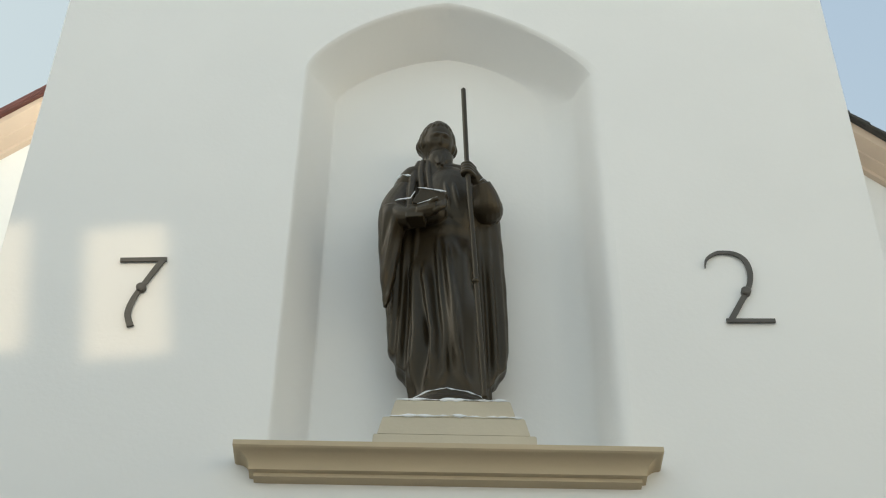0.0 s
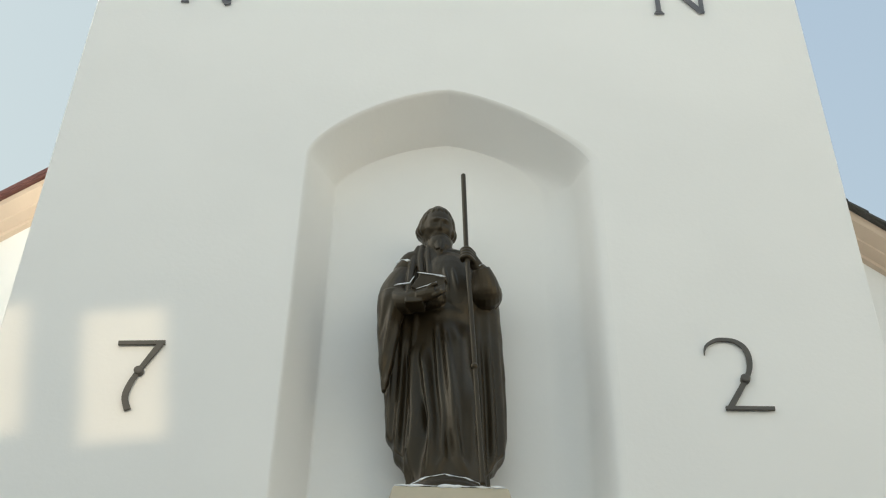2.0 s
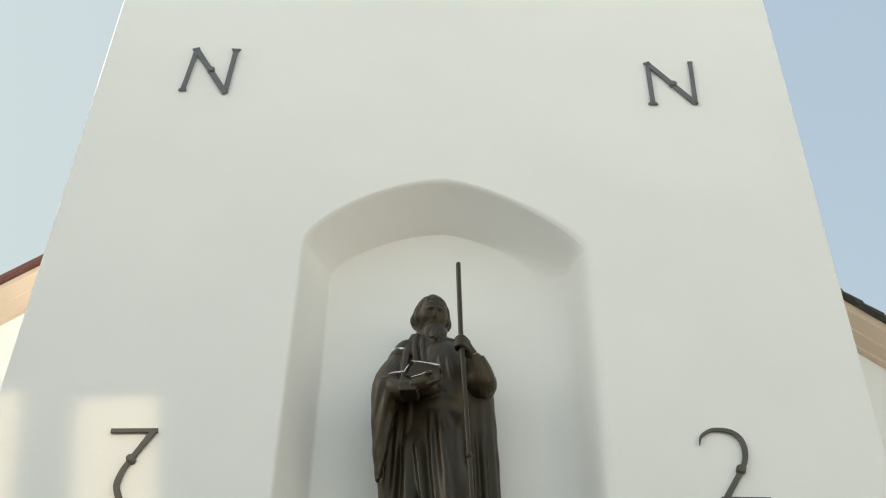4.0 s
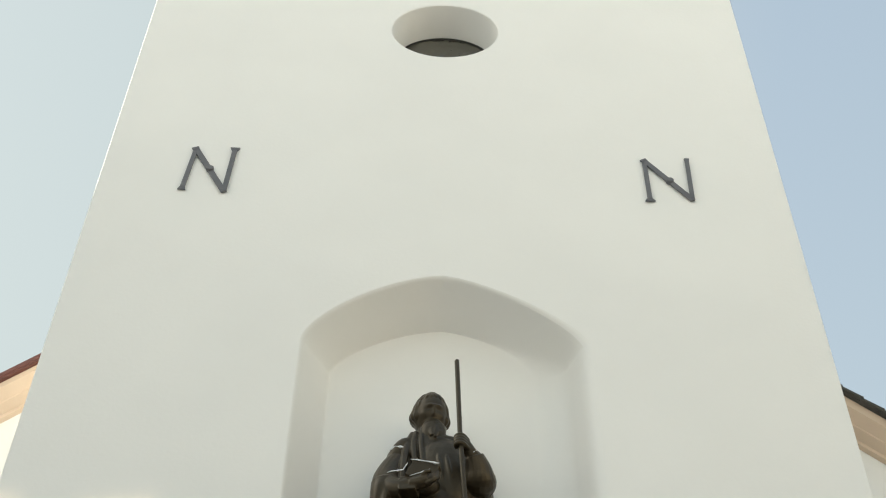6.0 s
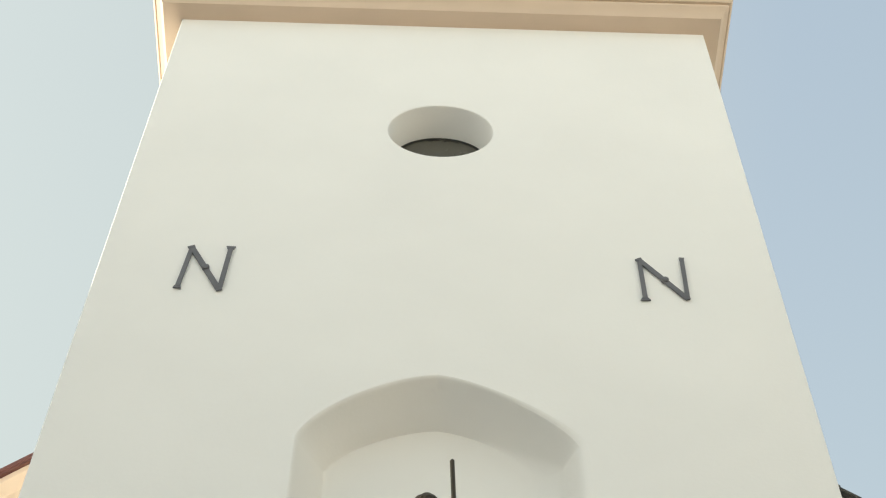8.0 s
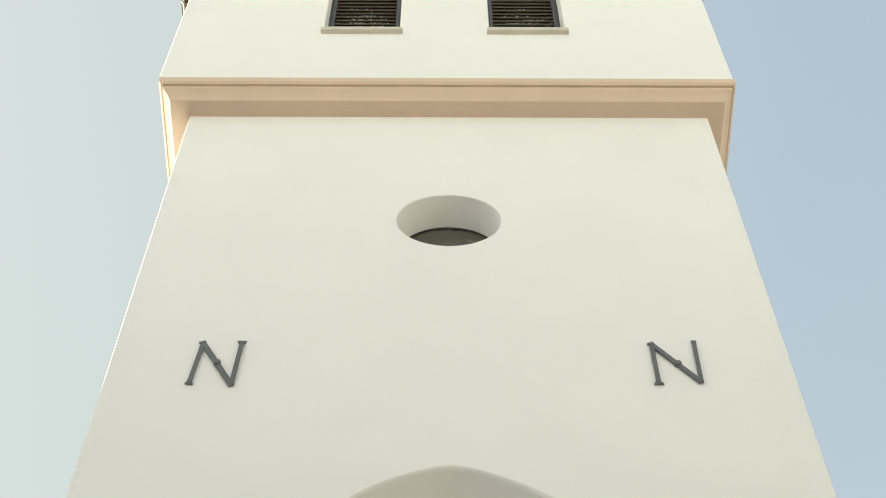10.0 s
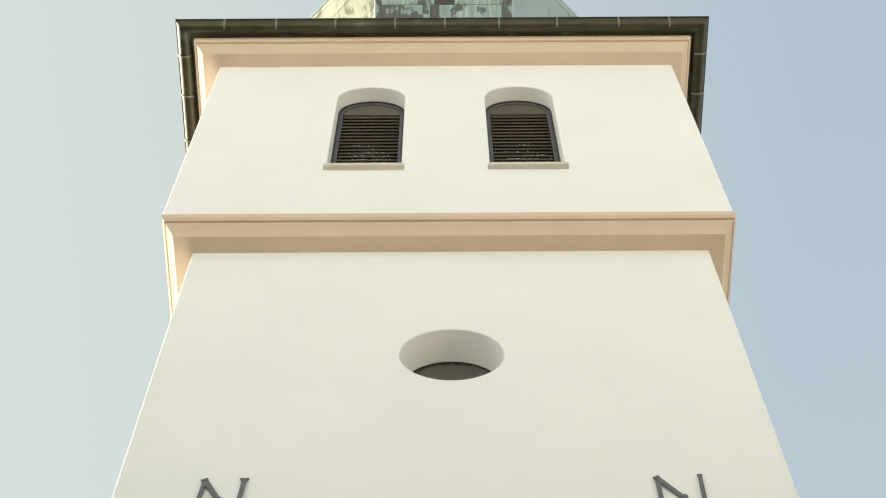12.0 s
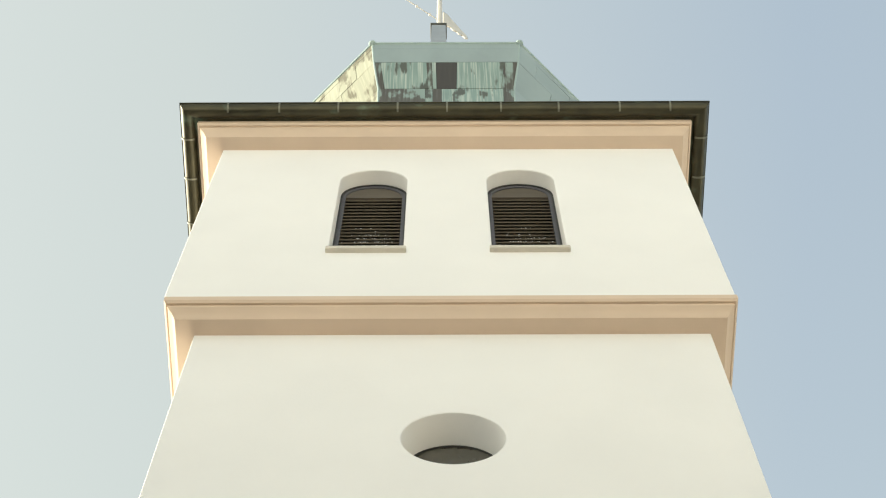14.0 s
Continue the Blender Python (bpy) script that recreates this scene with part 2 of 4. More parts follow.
def blob(bm, centre, size, turn=(0, 0, 0), rough=0.0, detail=3, seed=0):
    m = Matrix.Translation(centre) @ Euler([radians(a) for a in turn]).to_matrix().to_4x4() @ Matrix.Diagonal((*size, 1))
    made = bmesh.ops.create_icosphere(bm, subdivisions=detail, radius=1.0)["verts"]
    for v in made:
        if rough:
            v.co *= 1 + rough * noise.noise(v.co * 2.3 + Vector((seed * 7.1, 0, seed)))
        v.co = m @ v.co
    for f in {f for v in made for f in v.link_faces}:
        f.smooth = True
    return bm


def square(cx, cy, half, z, r=0.0, steps=4):
    """The corners of a square plan, rounded by r."""
    out = []
    for sx, sy, a0 in ((1, 1, 0), (-1, 1, 90), (-1, -1, 180), (1, -1, 270)):
        if r:
            for k in range(steps + 1):
                a = radians(a0 + 90 * k / steps)
                out.append((cx + sx * (half - r) + r * math.cos(a), cy + sy * (half - r) + r * math.sin(a), z))
        else:
            out.append((cx + sx * half, cy + sy * half, z))
    return out


def rings(bm, loops, closed=False, smooth=False):
    rows = [[bm.verts.new(p) for p in loop] for loop in loops]
    n = len(rows[0])
    for a, b in zip(rows, rows[1:] + (rows[:1] if closed else [])):
        for k in range(n):
            bm.faces.new((a[k], a[(k + 1) % n], b[(k + 1) % n], b[k])).smooth = smooth
    return rows


def moulding(bm, cx, cy, half, profile):
    """A mitred moulding round a square plan; profile: how far out, how high."""
    rings(bm, [square(cx, cy, half + out, z) for out, z in profile], closed=True)
    return bm


def sheet_with_holes(bm, outer, holes):
    """A flat upright sheet; loops are lists of (x, y, z). Returns the verts of each loop."""
    made, edges = [], []
    for loop in [outer, *holes]:
        vs = [bm.verts.new(p) for p in loop]
        made.append(vs)
        edges += [bm.edges.new((vs[i], vs[(i + 1) % len(vs)])) for i in range(len(vs))]
    bmesh.ops.triangle_fill(bm, use_beauty=True, use_dissolve=False, edges=edges, normal=(0, -1, 0))
    return made


def lining(bm, first, loops, smooth=True, cap=True):
    """Faces from the verts of an opening inwards through loops, and a back."""
    rows = [first] + [[bm.verts.new(p) for p in loop] for loop in loops]
    n = len(first)
    for a, b in zip(rows, rows[1:]):
        for k in range(n):
            bm.faces.new((a[k], a[(k + 1) % n], b[(k + 1) % n], b[k])).smooth = smooth
    if cap:
        bm.faces.new(rows[-1])
    return rows


# ---------------------------------------------------------------- setting: ground to the horizon
bm = bmesh.new()
bmesh.ops.create_grid(bm, x_segments=20, y_segments=20, size=3000)
for v in bm.verts:
    v.co.z = -EYE / UNIT
solid("ground", bm, GROUND, (0, 0, -EYE / UNIT), "snow-covered ground round the church", "ground", kind="structure")
# unseen yard floor, kept dark so that little light bounces up the tower
bm = bmesh.new()
box(bm, (-20, -10, FOOT - 0.2), (30, 34, FOOT + 0.006))
solid("pavement", bm, PAVING, (0, 0, FOOT), "unseen dark yard floor with snow patches, added to limit bounced light", "pavement", kind="structure")

# ---------------------------------------------------------------- church tower
CY, HALF = 8.585, 2.385          # the plan's middle and half width, lower stage
FRONT = CY - HALF                # 6.2
X_LOW, X_UP, X_TOP = 0.081, 0.058, 0.02
JUT = 0.275                      # the belfry stage oversails the lower one
Z_COR, Z_BEL, Z_EAVE = 13.237, 13.50, 17.81
tower = thing("church_tower", (X_LOW, CY, FOOT), "white plastered church tower with peach cornices and a green copper dome", "tower")


def keep_flat(ob, front):
    """Creases the edges of a flat front, so that the roundings beside it do not shade it."""
    me = ob.data
    level = site((0, front, 0)).y - site(ORIGIN[ob]).y
    flat = {}
    for f in me.polygons:
        if abs(f.center.y - level) < 1e-4:
            for e in f.edge_keys:
                flat[e] = flat.get(e, 0) + 1
    for e in me.edges:
        if flat.get(e.key) == 1:
            e.use_edge_sharp = True


def niche_loop(cx, half, z0, spring, rise, y, n=28, power=1.52, step_right=0.0, left=0.0):
    """An arched outline; the last two: how far its right and left sides step out."""
    out = [(cx - half - left, y, z0), (cx - half - left, y, (z0 + spring) / 2)]
    for k in range(n + 1):
        u = -math.cos(math.pi * k / n)
        p = power if u < 0 else power - 0.13
        out.append((cx + (half + step_right * max(0.0, u) + left * max(0.0, -u)) * u, y, spring + rise * max(0.0, 1 - abs(u) ** p) ** (1 / p)))
    return out + [(cx + half + step_right, y, (z0 + spring) / 2), (cx + half + step_right, y, z0)]


def circle(cx, cz, r, y, n=48):
    return [(cx + r * math.cos(2 * math.pi * k / n), y, cz + r * math.sin(2 * math.pi * k / n)) for k in range(n)]


# lower stage, with the niche and the round window cut into its front
R = 0.009
bm = bmesh.new()
xa, xb = X_LOW - HALF + R, X_LOW + HALF - R
NZ, NX = 4.48, 0.089
OX, OZ, OR = 0.076, 11.284, 0.425
loops = sheet_with_holes(bm, [(xa, FRONT, FOOT), (xb, FRONT, FOOT), (xb, FRONT, Z_COR), (xa, FRONT, Z_COR)],
                         [niche_loop(NX, 0.864, NZ, 7.385, 0.662, FRONT, step_right=0.055), circle(OX, OZ, OR + 0.012, FRONT)])
# arris rounded to fit the view, mostly one side; jambs end in soft corners
ARRIS = ((0.004, 0.858, 7.387, 0.655, 0.041), (0.012, 0.853, 7.388, 0.650, 0.029), (0.025, 0.849, 7.389, 0.646, 0.019), (0.05, 0.845, 7.40, 0.635, 0.009), (0.09, 0.838, 7.418, 0.617, 0.003), (0.12, 0.835, 7.43, 0.606, 0.0))


def closer(loop):
    """Draws the niche's inner outlines towards the eye: same view, shallower, splayed and lighter."""
    out = []
    for x, y, z in loop:
        k = (FRONT + 0.80 * (y - FRONT)) / y
        out.append((x * k, y * k, z if z < NZ + 0.02 else z * k))
    return out


lining(bm, loops[1], [closer(l) for l in [niche_loop(NX, half, NZ, spring, rise, FRONT + y, step_right=step_right, left=-0.1 * y) for y, half, spring, rise, step_right in ARRIS]
       + [niche_loop(NX + 0.003, 0.80, NZ, 7.50, 0.535, FRONT + 0.27, left=-0.027)]
       + [niche_loop(NX + 0.004, 0.793 - 0.038 * math.sin(a), NZ, 7.51 + 0.07 * math.sin(a), 0.522 - 0.067 * math.sin(a), FRONT + 0.30 + 0.16 * math.sin(a), step_right=-0.15 * (1 - math.cos(a)),
                     left=-0.03 - 0.016 * math.sin(a) - 0.022 * max(0.0, (a - 1.1) / 0.47) ** 2) for a in [math.pi * k / 16 for k in range(9)]]
       + [niche_loop(NX + 0.004, 0.745, NZ + 0.01, 7.58, 0.445, FRONT + 0.46, step_right=-0.15, left=-0.072)]])
lining(bm, loops[2], [circle(OX, OZ, OR + 0.002, FRONT + 0.005), circle(OX, OZ, OR - 0.004, FRONT + 0.03), circle(OX, OZ, 0.402, FRONT + 0.33)], cap=False)
plan = square(X_LOW, CY, HALF, FOOT, R)
low = [bm.verts.new((x, y, FOOT)) for x, y, _ in plan]
top = [bm.verts.new((x, y, Z_COR)) for x, y, _ in plan]
for k in range(len(plan)):
    j = (k + 1) % len(plan)
    if plan[k][1] < FRONT + 1e-4 and plan[j][1] < FRONT + 1e-4:
        continue
    bm.faces.new((low[k], low[j], top[j], top[k])).smooth = abs(plan[k][0] - plan[j][0]) < 0.1 and abs(plan[k][1] - plan[j][1]) < 0.1
bmesh.ops.remove_doubles(bm, verts=bm.verts, dist=0.0005)
keep_flat(part("wall", bm, PLASTER, tower, "white plastered lower wall with an arched niche"), FRONT)

# round window in its reveal
bm = bmesh.new()
rings(bm, [circle(OX, OZ, 0.42, FRONT + 0.298), circle(OX, OZ, 0.393, FRONT + 0.296), circle(OX, OZ, 0.388, FRONT + 0.325), circle(OX, OZ, 0.42, FRONT + 0.325)], closed=True)
round_window = part("round_window", bm, DARK_FRAME, tower, "round window with a dark frame", smooth=False)
bm = bmesh.new()
rows = rings(bm, [circle(OX, OZ, 0.41, FRONT + 0.31), circle(OX, OZ, 0.41, FRONT + 0.318)])
bm.faces.new(rows[0])
bm.faces.new(rows[1])
part("pane", bm, GLASS, round_window, "dark glass pane")

PROFILE = [(-0.03, 0.0), (0.158, 0.008), (0.164, 0.016), (0.176, 0.045), (0.200, 0.085), (0.234, 0.118), (0.238, 0.132), (0.232, 0.162), (0.258, 0.158), (0.264, 0.166), (0.277, 0.184), (0.277, 0.262), (-0.03, 0.268)]
bm = bmesh.new()
moulding(bm, (X_LOW + X_UP) / 2, CY, HALF, [(o, Z_COR + z) for o, z in PROFILE])
part("cornice", bm, PEACH, tower, "peach cornice under the belfry")

# belfry stage with two arched sound openings
UH = HALF + JUT
UF = CY - UH
WINDOWS = (-0.775, 0.862)
WZ, WSPRING, WR = 14.645, 16.70, 0.383
bm = bmesh.new()


def arch(cx, half, z0, spring, y, n=20):
    return [(cx - half, y, z0)] + [(cx - half * math.cos(math.pi * k / n), y, spring + half * math.sin(math.pi * k / n)) for k in range(n + 1)] + [(cx + half, y, z0)]


xa, xb = X_UP - UH + R, X_UP + UH - R
loops = sheet_with_holes(bm, [(xa, UF, Z_BEL), (xb, UF, Z_BEL), (xb, UF, Z_EAVE), (xa, UF, Z_EAVE)], [arch(w, WR, WZ, WSPRING, UF) for w in WINDOWS])
for w, loop in zip(WINDOWS, loops[1:]):
    lining(bm, loop, [arch(w, WR - 0.008, WZ, WSPRING, UF + 0.01), arch(w, WR - 0.012, WZ, WSPRING, UF + 0.40)], cap=True)
plan = square(X_UP, CY, UH, Z_BEL, R)
low = [bm.verts.new((x, y, Z_BEL)) for x, y, _ in plan]
top = [bm.verts.new((x, y, Z_EAVE)) for x, y, _ in plan]
for k in range(len(plan)):
    j = (k + 1) % len(plan)
    if plan[k][1] < UF + 1e-4 and plan[j][1] < UF + 1e-4:
        continue
    bm.faces.new((low[k], low[j], top[j], top[k])).smooth = abs(plan[k][0] - plan[j][0]) < 0.1 and abs(plan[k][1] - plan[j][1]) < 0.1
bmesh.ops.remove_doubles(bm, verts=bm.verts, dist=0.0005)
keep_flat(part("wall", bm, PLASTER, tower, "white plastered belfry wall"), UF)

bm = bmesh.new()
moulding(bm, X_TOP, CY, UH, [(o, Z_EAVE + z) for o, z in PROFILE])
part("cornice", bm, PEACH, tower, "peach cornice under the eaves")

# louvred sound openings
for w in WINDOWS:
    y = UF + 0.185
    bm = bmesh.new()
    outer, inner = arch(w, 0.374, WZ, WSPRING, y), arch(w, 0.318, WZ, WSPRING - 0.02, y)
    back = [(a, y + 0.06, c) for a, _, c in inner]
    rows = [[bm.verts.new(p) for p in l] for l in (outer, inner, back)]
    for a, b in zip(rows, rows[1:]):
        for k in range(len(a) - 1):
            bm.faces.new((a[k], a[k + 1], b[k + 1], b[k]))
    frame_ob = part("louvre_window", bm, FRAME, tower, "slate-grey louvred sound window")
    bm = bmesh.new()
    low = radians(4)
    half_round = [(w - 0.325 * math.cos(low + (math.pi - 2 * low) * k / 16), y + 0.012, WSPRING - 0.03 + 0.325 * math.sin(low + (math.pi - 2 * low) * k / 16)) for k in range(17)]
    rows = rings(bm, [half_round, [(a, b + 0.03, c) for a, b, c in half_round]])
    bm.faces.new(rows[0])
    bm.faces.new(rows[1])
    part("arched_board", bm, BOARD, frame_ob, "brown arched board over the slats")
    # added behind the slats: its brown stands in for dim light in their gaps
    bm = bmesh.new()
    box(bm, (w - 0.33, y + 0.085, WZ), (w + 0.33, y + 0.10, WSPRING + 0.1))
    part("gap_filler", bm, BOARD, frame_ob, "dark sheet added to lighten the gaps between slats")
    bm = bmesh.new()
    edge, lip = arch(w, 0.372, WZ, WSPRING, y - 0.012), arch(w, 0.350, WZ, WSPRING, y - 0.012)
    bars = [[bm.verts.new(q) for q in l] for l in (edge, lip, [(a, y + 0.002, c) for a, _, c in lip])]
    for a, b in zip(bars, bars[1:]):
        for k in range(len(a) - 1):
            bm.faces.new((a[k], a[k + 1], b[k + 1], b[k]))
    part("outer_bead", bm, DARK_FRAME, frame_ob, "near-black bead round the frame")
    for k in range(21):
        z = WZ + 0.05 + k * 0.098
        bm = bmesh.new()
        vs = [(y + 0.004, z - 0.062), (y + 0.014, z - 0.066), (y + 0.069, z + 0.028), (y + 0.060, z + 0.034)]
        rows = rings(bm, [[(x, a, b) for a, b in vs] for x in (w - 0.328, w + 0.328)])
        bm.faces.new(rows[0])
        bm.faces.new(rows[1])
        part("slat", bm, LOUVRE, frame_ob)
    bm = bmesh.new()
    box(bm, (w - 0.40, UF - 0.05, WZ - 0.075), (w + 0.405, UF + 0.2, WZ), 0.006)
    part("sill", bm, SILL, tower, "pale stone sill")

# eaves board and half-round gutter with straps
bm = bmesh.new()
moulding(bm, X_TOP, CY, UH, [(0.0, Z_EAVE + 0.275), (0.31, Z_EAVE + 0.272), (0.33, Z_EAVE + 0.31), (0.0, Z_EAVE + 0.31)])
part("eaves_board", bm, OLD_COPPER, tower, "dark eaves board")
GC, GZ, GR = 0.395, 18.105, 0.088
trough = [(GC + GR * math.cos(a), GZ + GR * math.sin(a)) for a in [math.pi + math.pi * k / 12 for k in range(13)]]
inside = [(GC + (GR - 0.01) * math.cos(a), GZ + (GR - 0.01) * math.sin(a)) for a in [2 * math.pi - math.pi * k / 12 for k in range(13)]]
bead = [(GC + GR + 0.012, GZ + 0.002), (GC + GR + 0.012, GZ + 0.02), (GC + GR - 0.01, GZ + 0.02)]
bm = bmesh.new()
moulding(bm, X_TOP, CY, UH, trough + bead + inside)
gutter = part("gutter", bm, OLD_COPPER, tower, "brown weathered copper gutter")
SIDE_STRAPS = (-2.725, -2.225, -1.645, -1.05, -0.42, 0.28, 0.98, 1.70, 2.42)
STRAPS = (-2.57, -1.96, -1.26, -0.556, 0.03, 0.67, 1.354, 2.08, 2.68)
for side in range(4):
    turn = Matrix.Rotation(radians(90 * side), 3, "Z")
    for k in range(9):
        u = (STRAPS[k], SIDE_STRAPS[k], STRAPS[k], -SIDE_STRAPS[k])[side]
        bm = bmesh.new()
        arc = [(u, -(UH + GC) - (GR + 0.006) * math.cos(a), GZ - (GR + 0.006) * math.sin(a)) for a in [-0.2 + (2.5 if side else 1.7) * j / 10 for j in range(11)]]
        strip = []
        for p in arc:
            out = Vector((0, p[1] + UH + GC, p[2] - GZ)).normalized() * 0.006
            strip.append([bm.verts.new(turn @ Vector((p[0] + dx, p[1] + o * out.y, p[2] + o * out.z)) + Vector((X_TOP, CY, 0))) for dx, o in ((-0.011, 0), (0.011, 0), (0.011, 1), (-0.011, 1))])
        for a, b in zip(strip, strip[1:]):
            for j in range(4):
                bm.faces.new((a[j], a[(j + 1) % 4], b[(j + 1) % 4], b[j]))
        bm.faces.new(strip[0])
        bm.faces.new(strip[-1])
        part("strap", bm, STRAP, gutter)

# copper dome, eight-sided
DX = 0.05
DOME = [(2.36, 18.7), (2.27, 20.2), (2.28, 20.95), (2.314, 21.53), (2.515, 22.2), (2.60, 22.66), (2.625, 22.86), (2.59, 22.95), (2.31, 23.75), (1.75, 25.2), (1.1, 26.9), (0.6, 28.7), (0.33, 30.2), (0.2, 31.6)]


def octagon(r, z, shrink=0.0):
    rr = r / math.cos(math.pi / 8) - shrink
    return [(DX + rr * math.cos(math.pi / 8 + k * math.pi / 4), CY + rr * math.sin(math.pi / 8 + k * math.pi / 4), z) for k in range(8)]


bm = bmesh.new()
rings(bm, [square(X_TOP, CY, UH + 0.36, 18.13), square(X_TOP, CY, 2.42, 18.75)])
rings(bm, [octagon(r, z, 0.012) for r, z in DOME])
dome = part("dome", bm, BROWN_COPPER, tower, "eight-sided dome of green patinated copper with dark streaks")
for row, ((r0, z0), (r1, z1)) in enumerate(zip(DOME[1:7], DOME[2:8])):
    a, b = octagon(r0, z0), octagon(r1, z1)
    for k in range(8):
        cuts = (0, 0.33, 0.67, 1)
        if row >= 3 and k == 5:
            cuts = (0, 1)
        elif row % 2 and k != 5:
            cuts = (0, 0.17, 0.5, 0.83, 1)
        elif k == 5:
            cuts = ((0, 0.5, 1), (0, 0.345, 0.40, 0.465, 0.92, 1), (0, 0.045, 0.365, 0.40, 0.43, 0.575, 0.905, 1))[row]
        for c in range(len(cuts) - 1):
            bm = bmesh.new()
            s0, s1 = cuts[c] + 0.0015, cuts[c + 1] - 0.0015
            qs = [Vector(a[k]).lerp(Vector(a[(k + 1) % 8]), s0), Vector(a[k]).lerp(Vector(a[(k + 1) % 8]), s1),
                  Vector(b[k]).lerp(Vector(b[(k + 1) % 8]), s1), Vector(b[k]).lerp(Vector(b[(k + 1) % 8]), s0)]
            qs[0].z += 0.018
            qs[1].z += 0.018
            out = Vector((math.cos((k + 1) * math.pi / 4), math.sin((k + 1) * math.pi / 4), 0)) * (0.004 + 0.004 * ((c + row) % 2))
            rings_ = [[bm.verts.new(q) for q in qs], [bm.verts.new(q + out) for q in qs]]
            for j in range(4):
                bm.faces.new((rings_[0][j], rings_[0][(j + 1) % 4], rings_[1][(j + 1) % 4], rings_[1][j]))
            bm.faces.new(rings_[1])
            bare = k == 5 and (row, c) in ((1, 0), (1, 2), (1, 4), (2, 0), (2, 2), (2, 4), (2, 6))
            part("copper_sheet", bm, BROWN_COPPER if bare and (row, c) == (2, 4) else BROWN_STAINED if bare else PATINA_CLEAN if (row >= 3 and k == 5) or k == 6 else PATINA_BLOTCHED_SUNNY if k == 4 else PATINA, dome)
for k in range(8):
    bm = bmesh.new()
    tube(bm, [octagon(r, z)[k] for r, z in DOME[1:9]], 0.014, 8)
    part("hip_roll", bm, PATINA_PALE, dome)

rim = octagon(*DOME[6])
for k in range(8):
    bm = bmesh.new()
    tube(bm, [rim[k], rim[(k + 1) % 8]], 0.026, 8)
    blob(bm, rim[k], (0.06, 0.06, 0.05), detail=2)
    part("rim_roll", bm, PATINA_PALE, dome)

# finial: sheet-clad post, pole and weather vane
bm = bmesh.new()
VX = -0.085
rings(bm, [square(VX, CY, 0.17, 31.0), square(VX, CY, 0.155, 34.0)])
part("finial_post", bm, ZINC, tower, "grey sheet-clad post")
bm = bmesh.new()
rings(bm, [square(VX, CY, 0.13, 33.98), square(VX, CY, 0.175, 33.99), square(VX, CY, 0.18, 34.06), square(VX, CY, 0.02, 34.12)])
part("post_cap", bm, OLD_COPPER, tower, "dark post cap")
bm = bmesh.new()
tube(bm, [(VX + 0.02, CY, 34.2), (VX + 0.02, CY, 40.0)], [0.065, 0.05], 12)
pole = part("vane_pole", bm, PALE_METAL, tower, "pale metal pole")
vane_way = Vector((0.83, 0.55, 0)).normalized()
mid = Vector((VX + 0.02, CY, 34.95))
bm = bmesh.new()
tube(bm, [mid - vane_way * 1.15, mid + vane_way * 0.1], 0.011, 8)
for d in (0.27, 0.62, 1.1):
    blob(bm, mid - vane_way * d, (0.035, 0.035, 0.05), detail=2)
part("vane_arrow", bm, PALE_METAL, tower, "thin rod with small knobs")
bm = bmesh.new()
flag = [(0.10, 0.62), (0.22, 0.62), (0.34, 0.46), (0.46, 0.36), (0.58, 0.22), (0.74, 0.10), (0.76, 0.0), (0.68, -0.06), (0.60, 0.0), (0.52, -0.06), (0.44, 0.0), (0.36, -0.05), (0.28, 0.02), (0.20, -0.02), (0.10, 0.05)]
n = Vector((-vane_way.y, vane_way.x, 0)) * 0.015
sides = [[bm.verts.new(mid + vane_way * a + Vector((0, 0, b * 1.7)) + n * s) for a, b in flag] for s in (-1, 1)]
for k in range(len(flag)):
    j = (k + 1) % len(flag)
    bm.faces.new((sides[0][k], sides[0][j], sides[1][j], sides[1][k]))
bm.faces.new(sides[0][::-1])
bm.faces.new(sides[1])
part("vane_flag", bm, PALE_METAL, tower, "pale scalloped vane flag")

# ledge under the niche
bm = bmesh.new()
LX, LH, LT = 0.104, 0.862, 4.482
ledge = [(0.155, 0.0), (0.155, -0.028), (0.146, -0.034)] + [(0.146 - 0.068 * math.sin(a), -0.034 - 0.066 * (1 - math.cos(a))) for a in [math.pi / 2 * k / 6 for k in range(1, 7)]] + [(0.078, -0.113), (0.055, -0.117), (0.055, -0.137), (0.0, -0.140)]
prof = []
for o, z in [(0.0, 0.0)] + ledge:
    prof.append([bm.verts.new(p) for p in ((LX - LH - o, FRONT + 0.001, LT + z), (LX - LH - o, FRONT - o, LT + z), (LX + LH + o, FRONT - o, LT + z), (LX + LH + o, FRONT + 0.001, LT + z))])
for a, b in zip(prof, prof[1:]):
    for k in range(3):
        if (a[k].co - b[k].co).length > 1e-6:
            try:
                bm.faces.new((a[k], a[k + 1], b[k + 1], b[k]))
            except ValueError:
                pass
bmesh.ops.remove_doubles(bm, verts=bm.verts, dist=0.0005)
part("ledge", bm, BEIGE, tower, "beige moulded ledge under the niche")

# ---------------------------------------------------------------- nave behind the tower
GY, GX, GZT, SLOPE = 9.8, 0.027, 14.46, 0.965
nave = thing("church_nave", (GX, GY + 5, FOOT), "white church nave with a steep gable behind the tower", "church")
HW = 7.0
bm = bmesh.new()
front = [(GX - HW, GY, FOOT), (GX + HW, GY, FOOT), (GX + HW, GY, GZT - 0.2 - SLOPE * HW), (GX, GY, GZT - 0.2), (GX - HW, GY, GZT - 0.2 - SLOPE * HW)]
rows = rings(bm, [front, [(x, GY + 14, z) for x, _, z in front]])
bm.faces.new(rows[0])
bm.faces.new(rows[1])
part("wall", bm, PLASTER, nave, "white plastered gable wall")
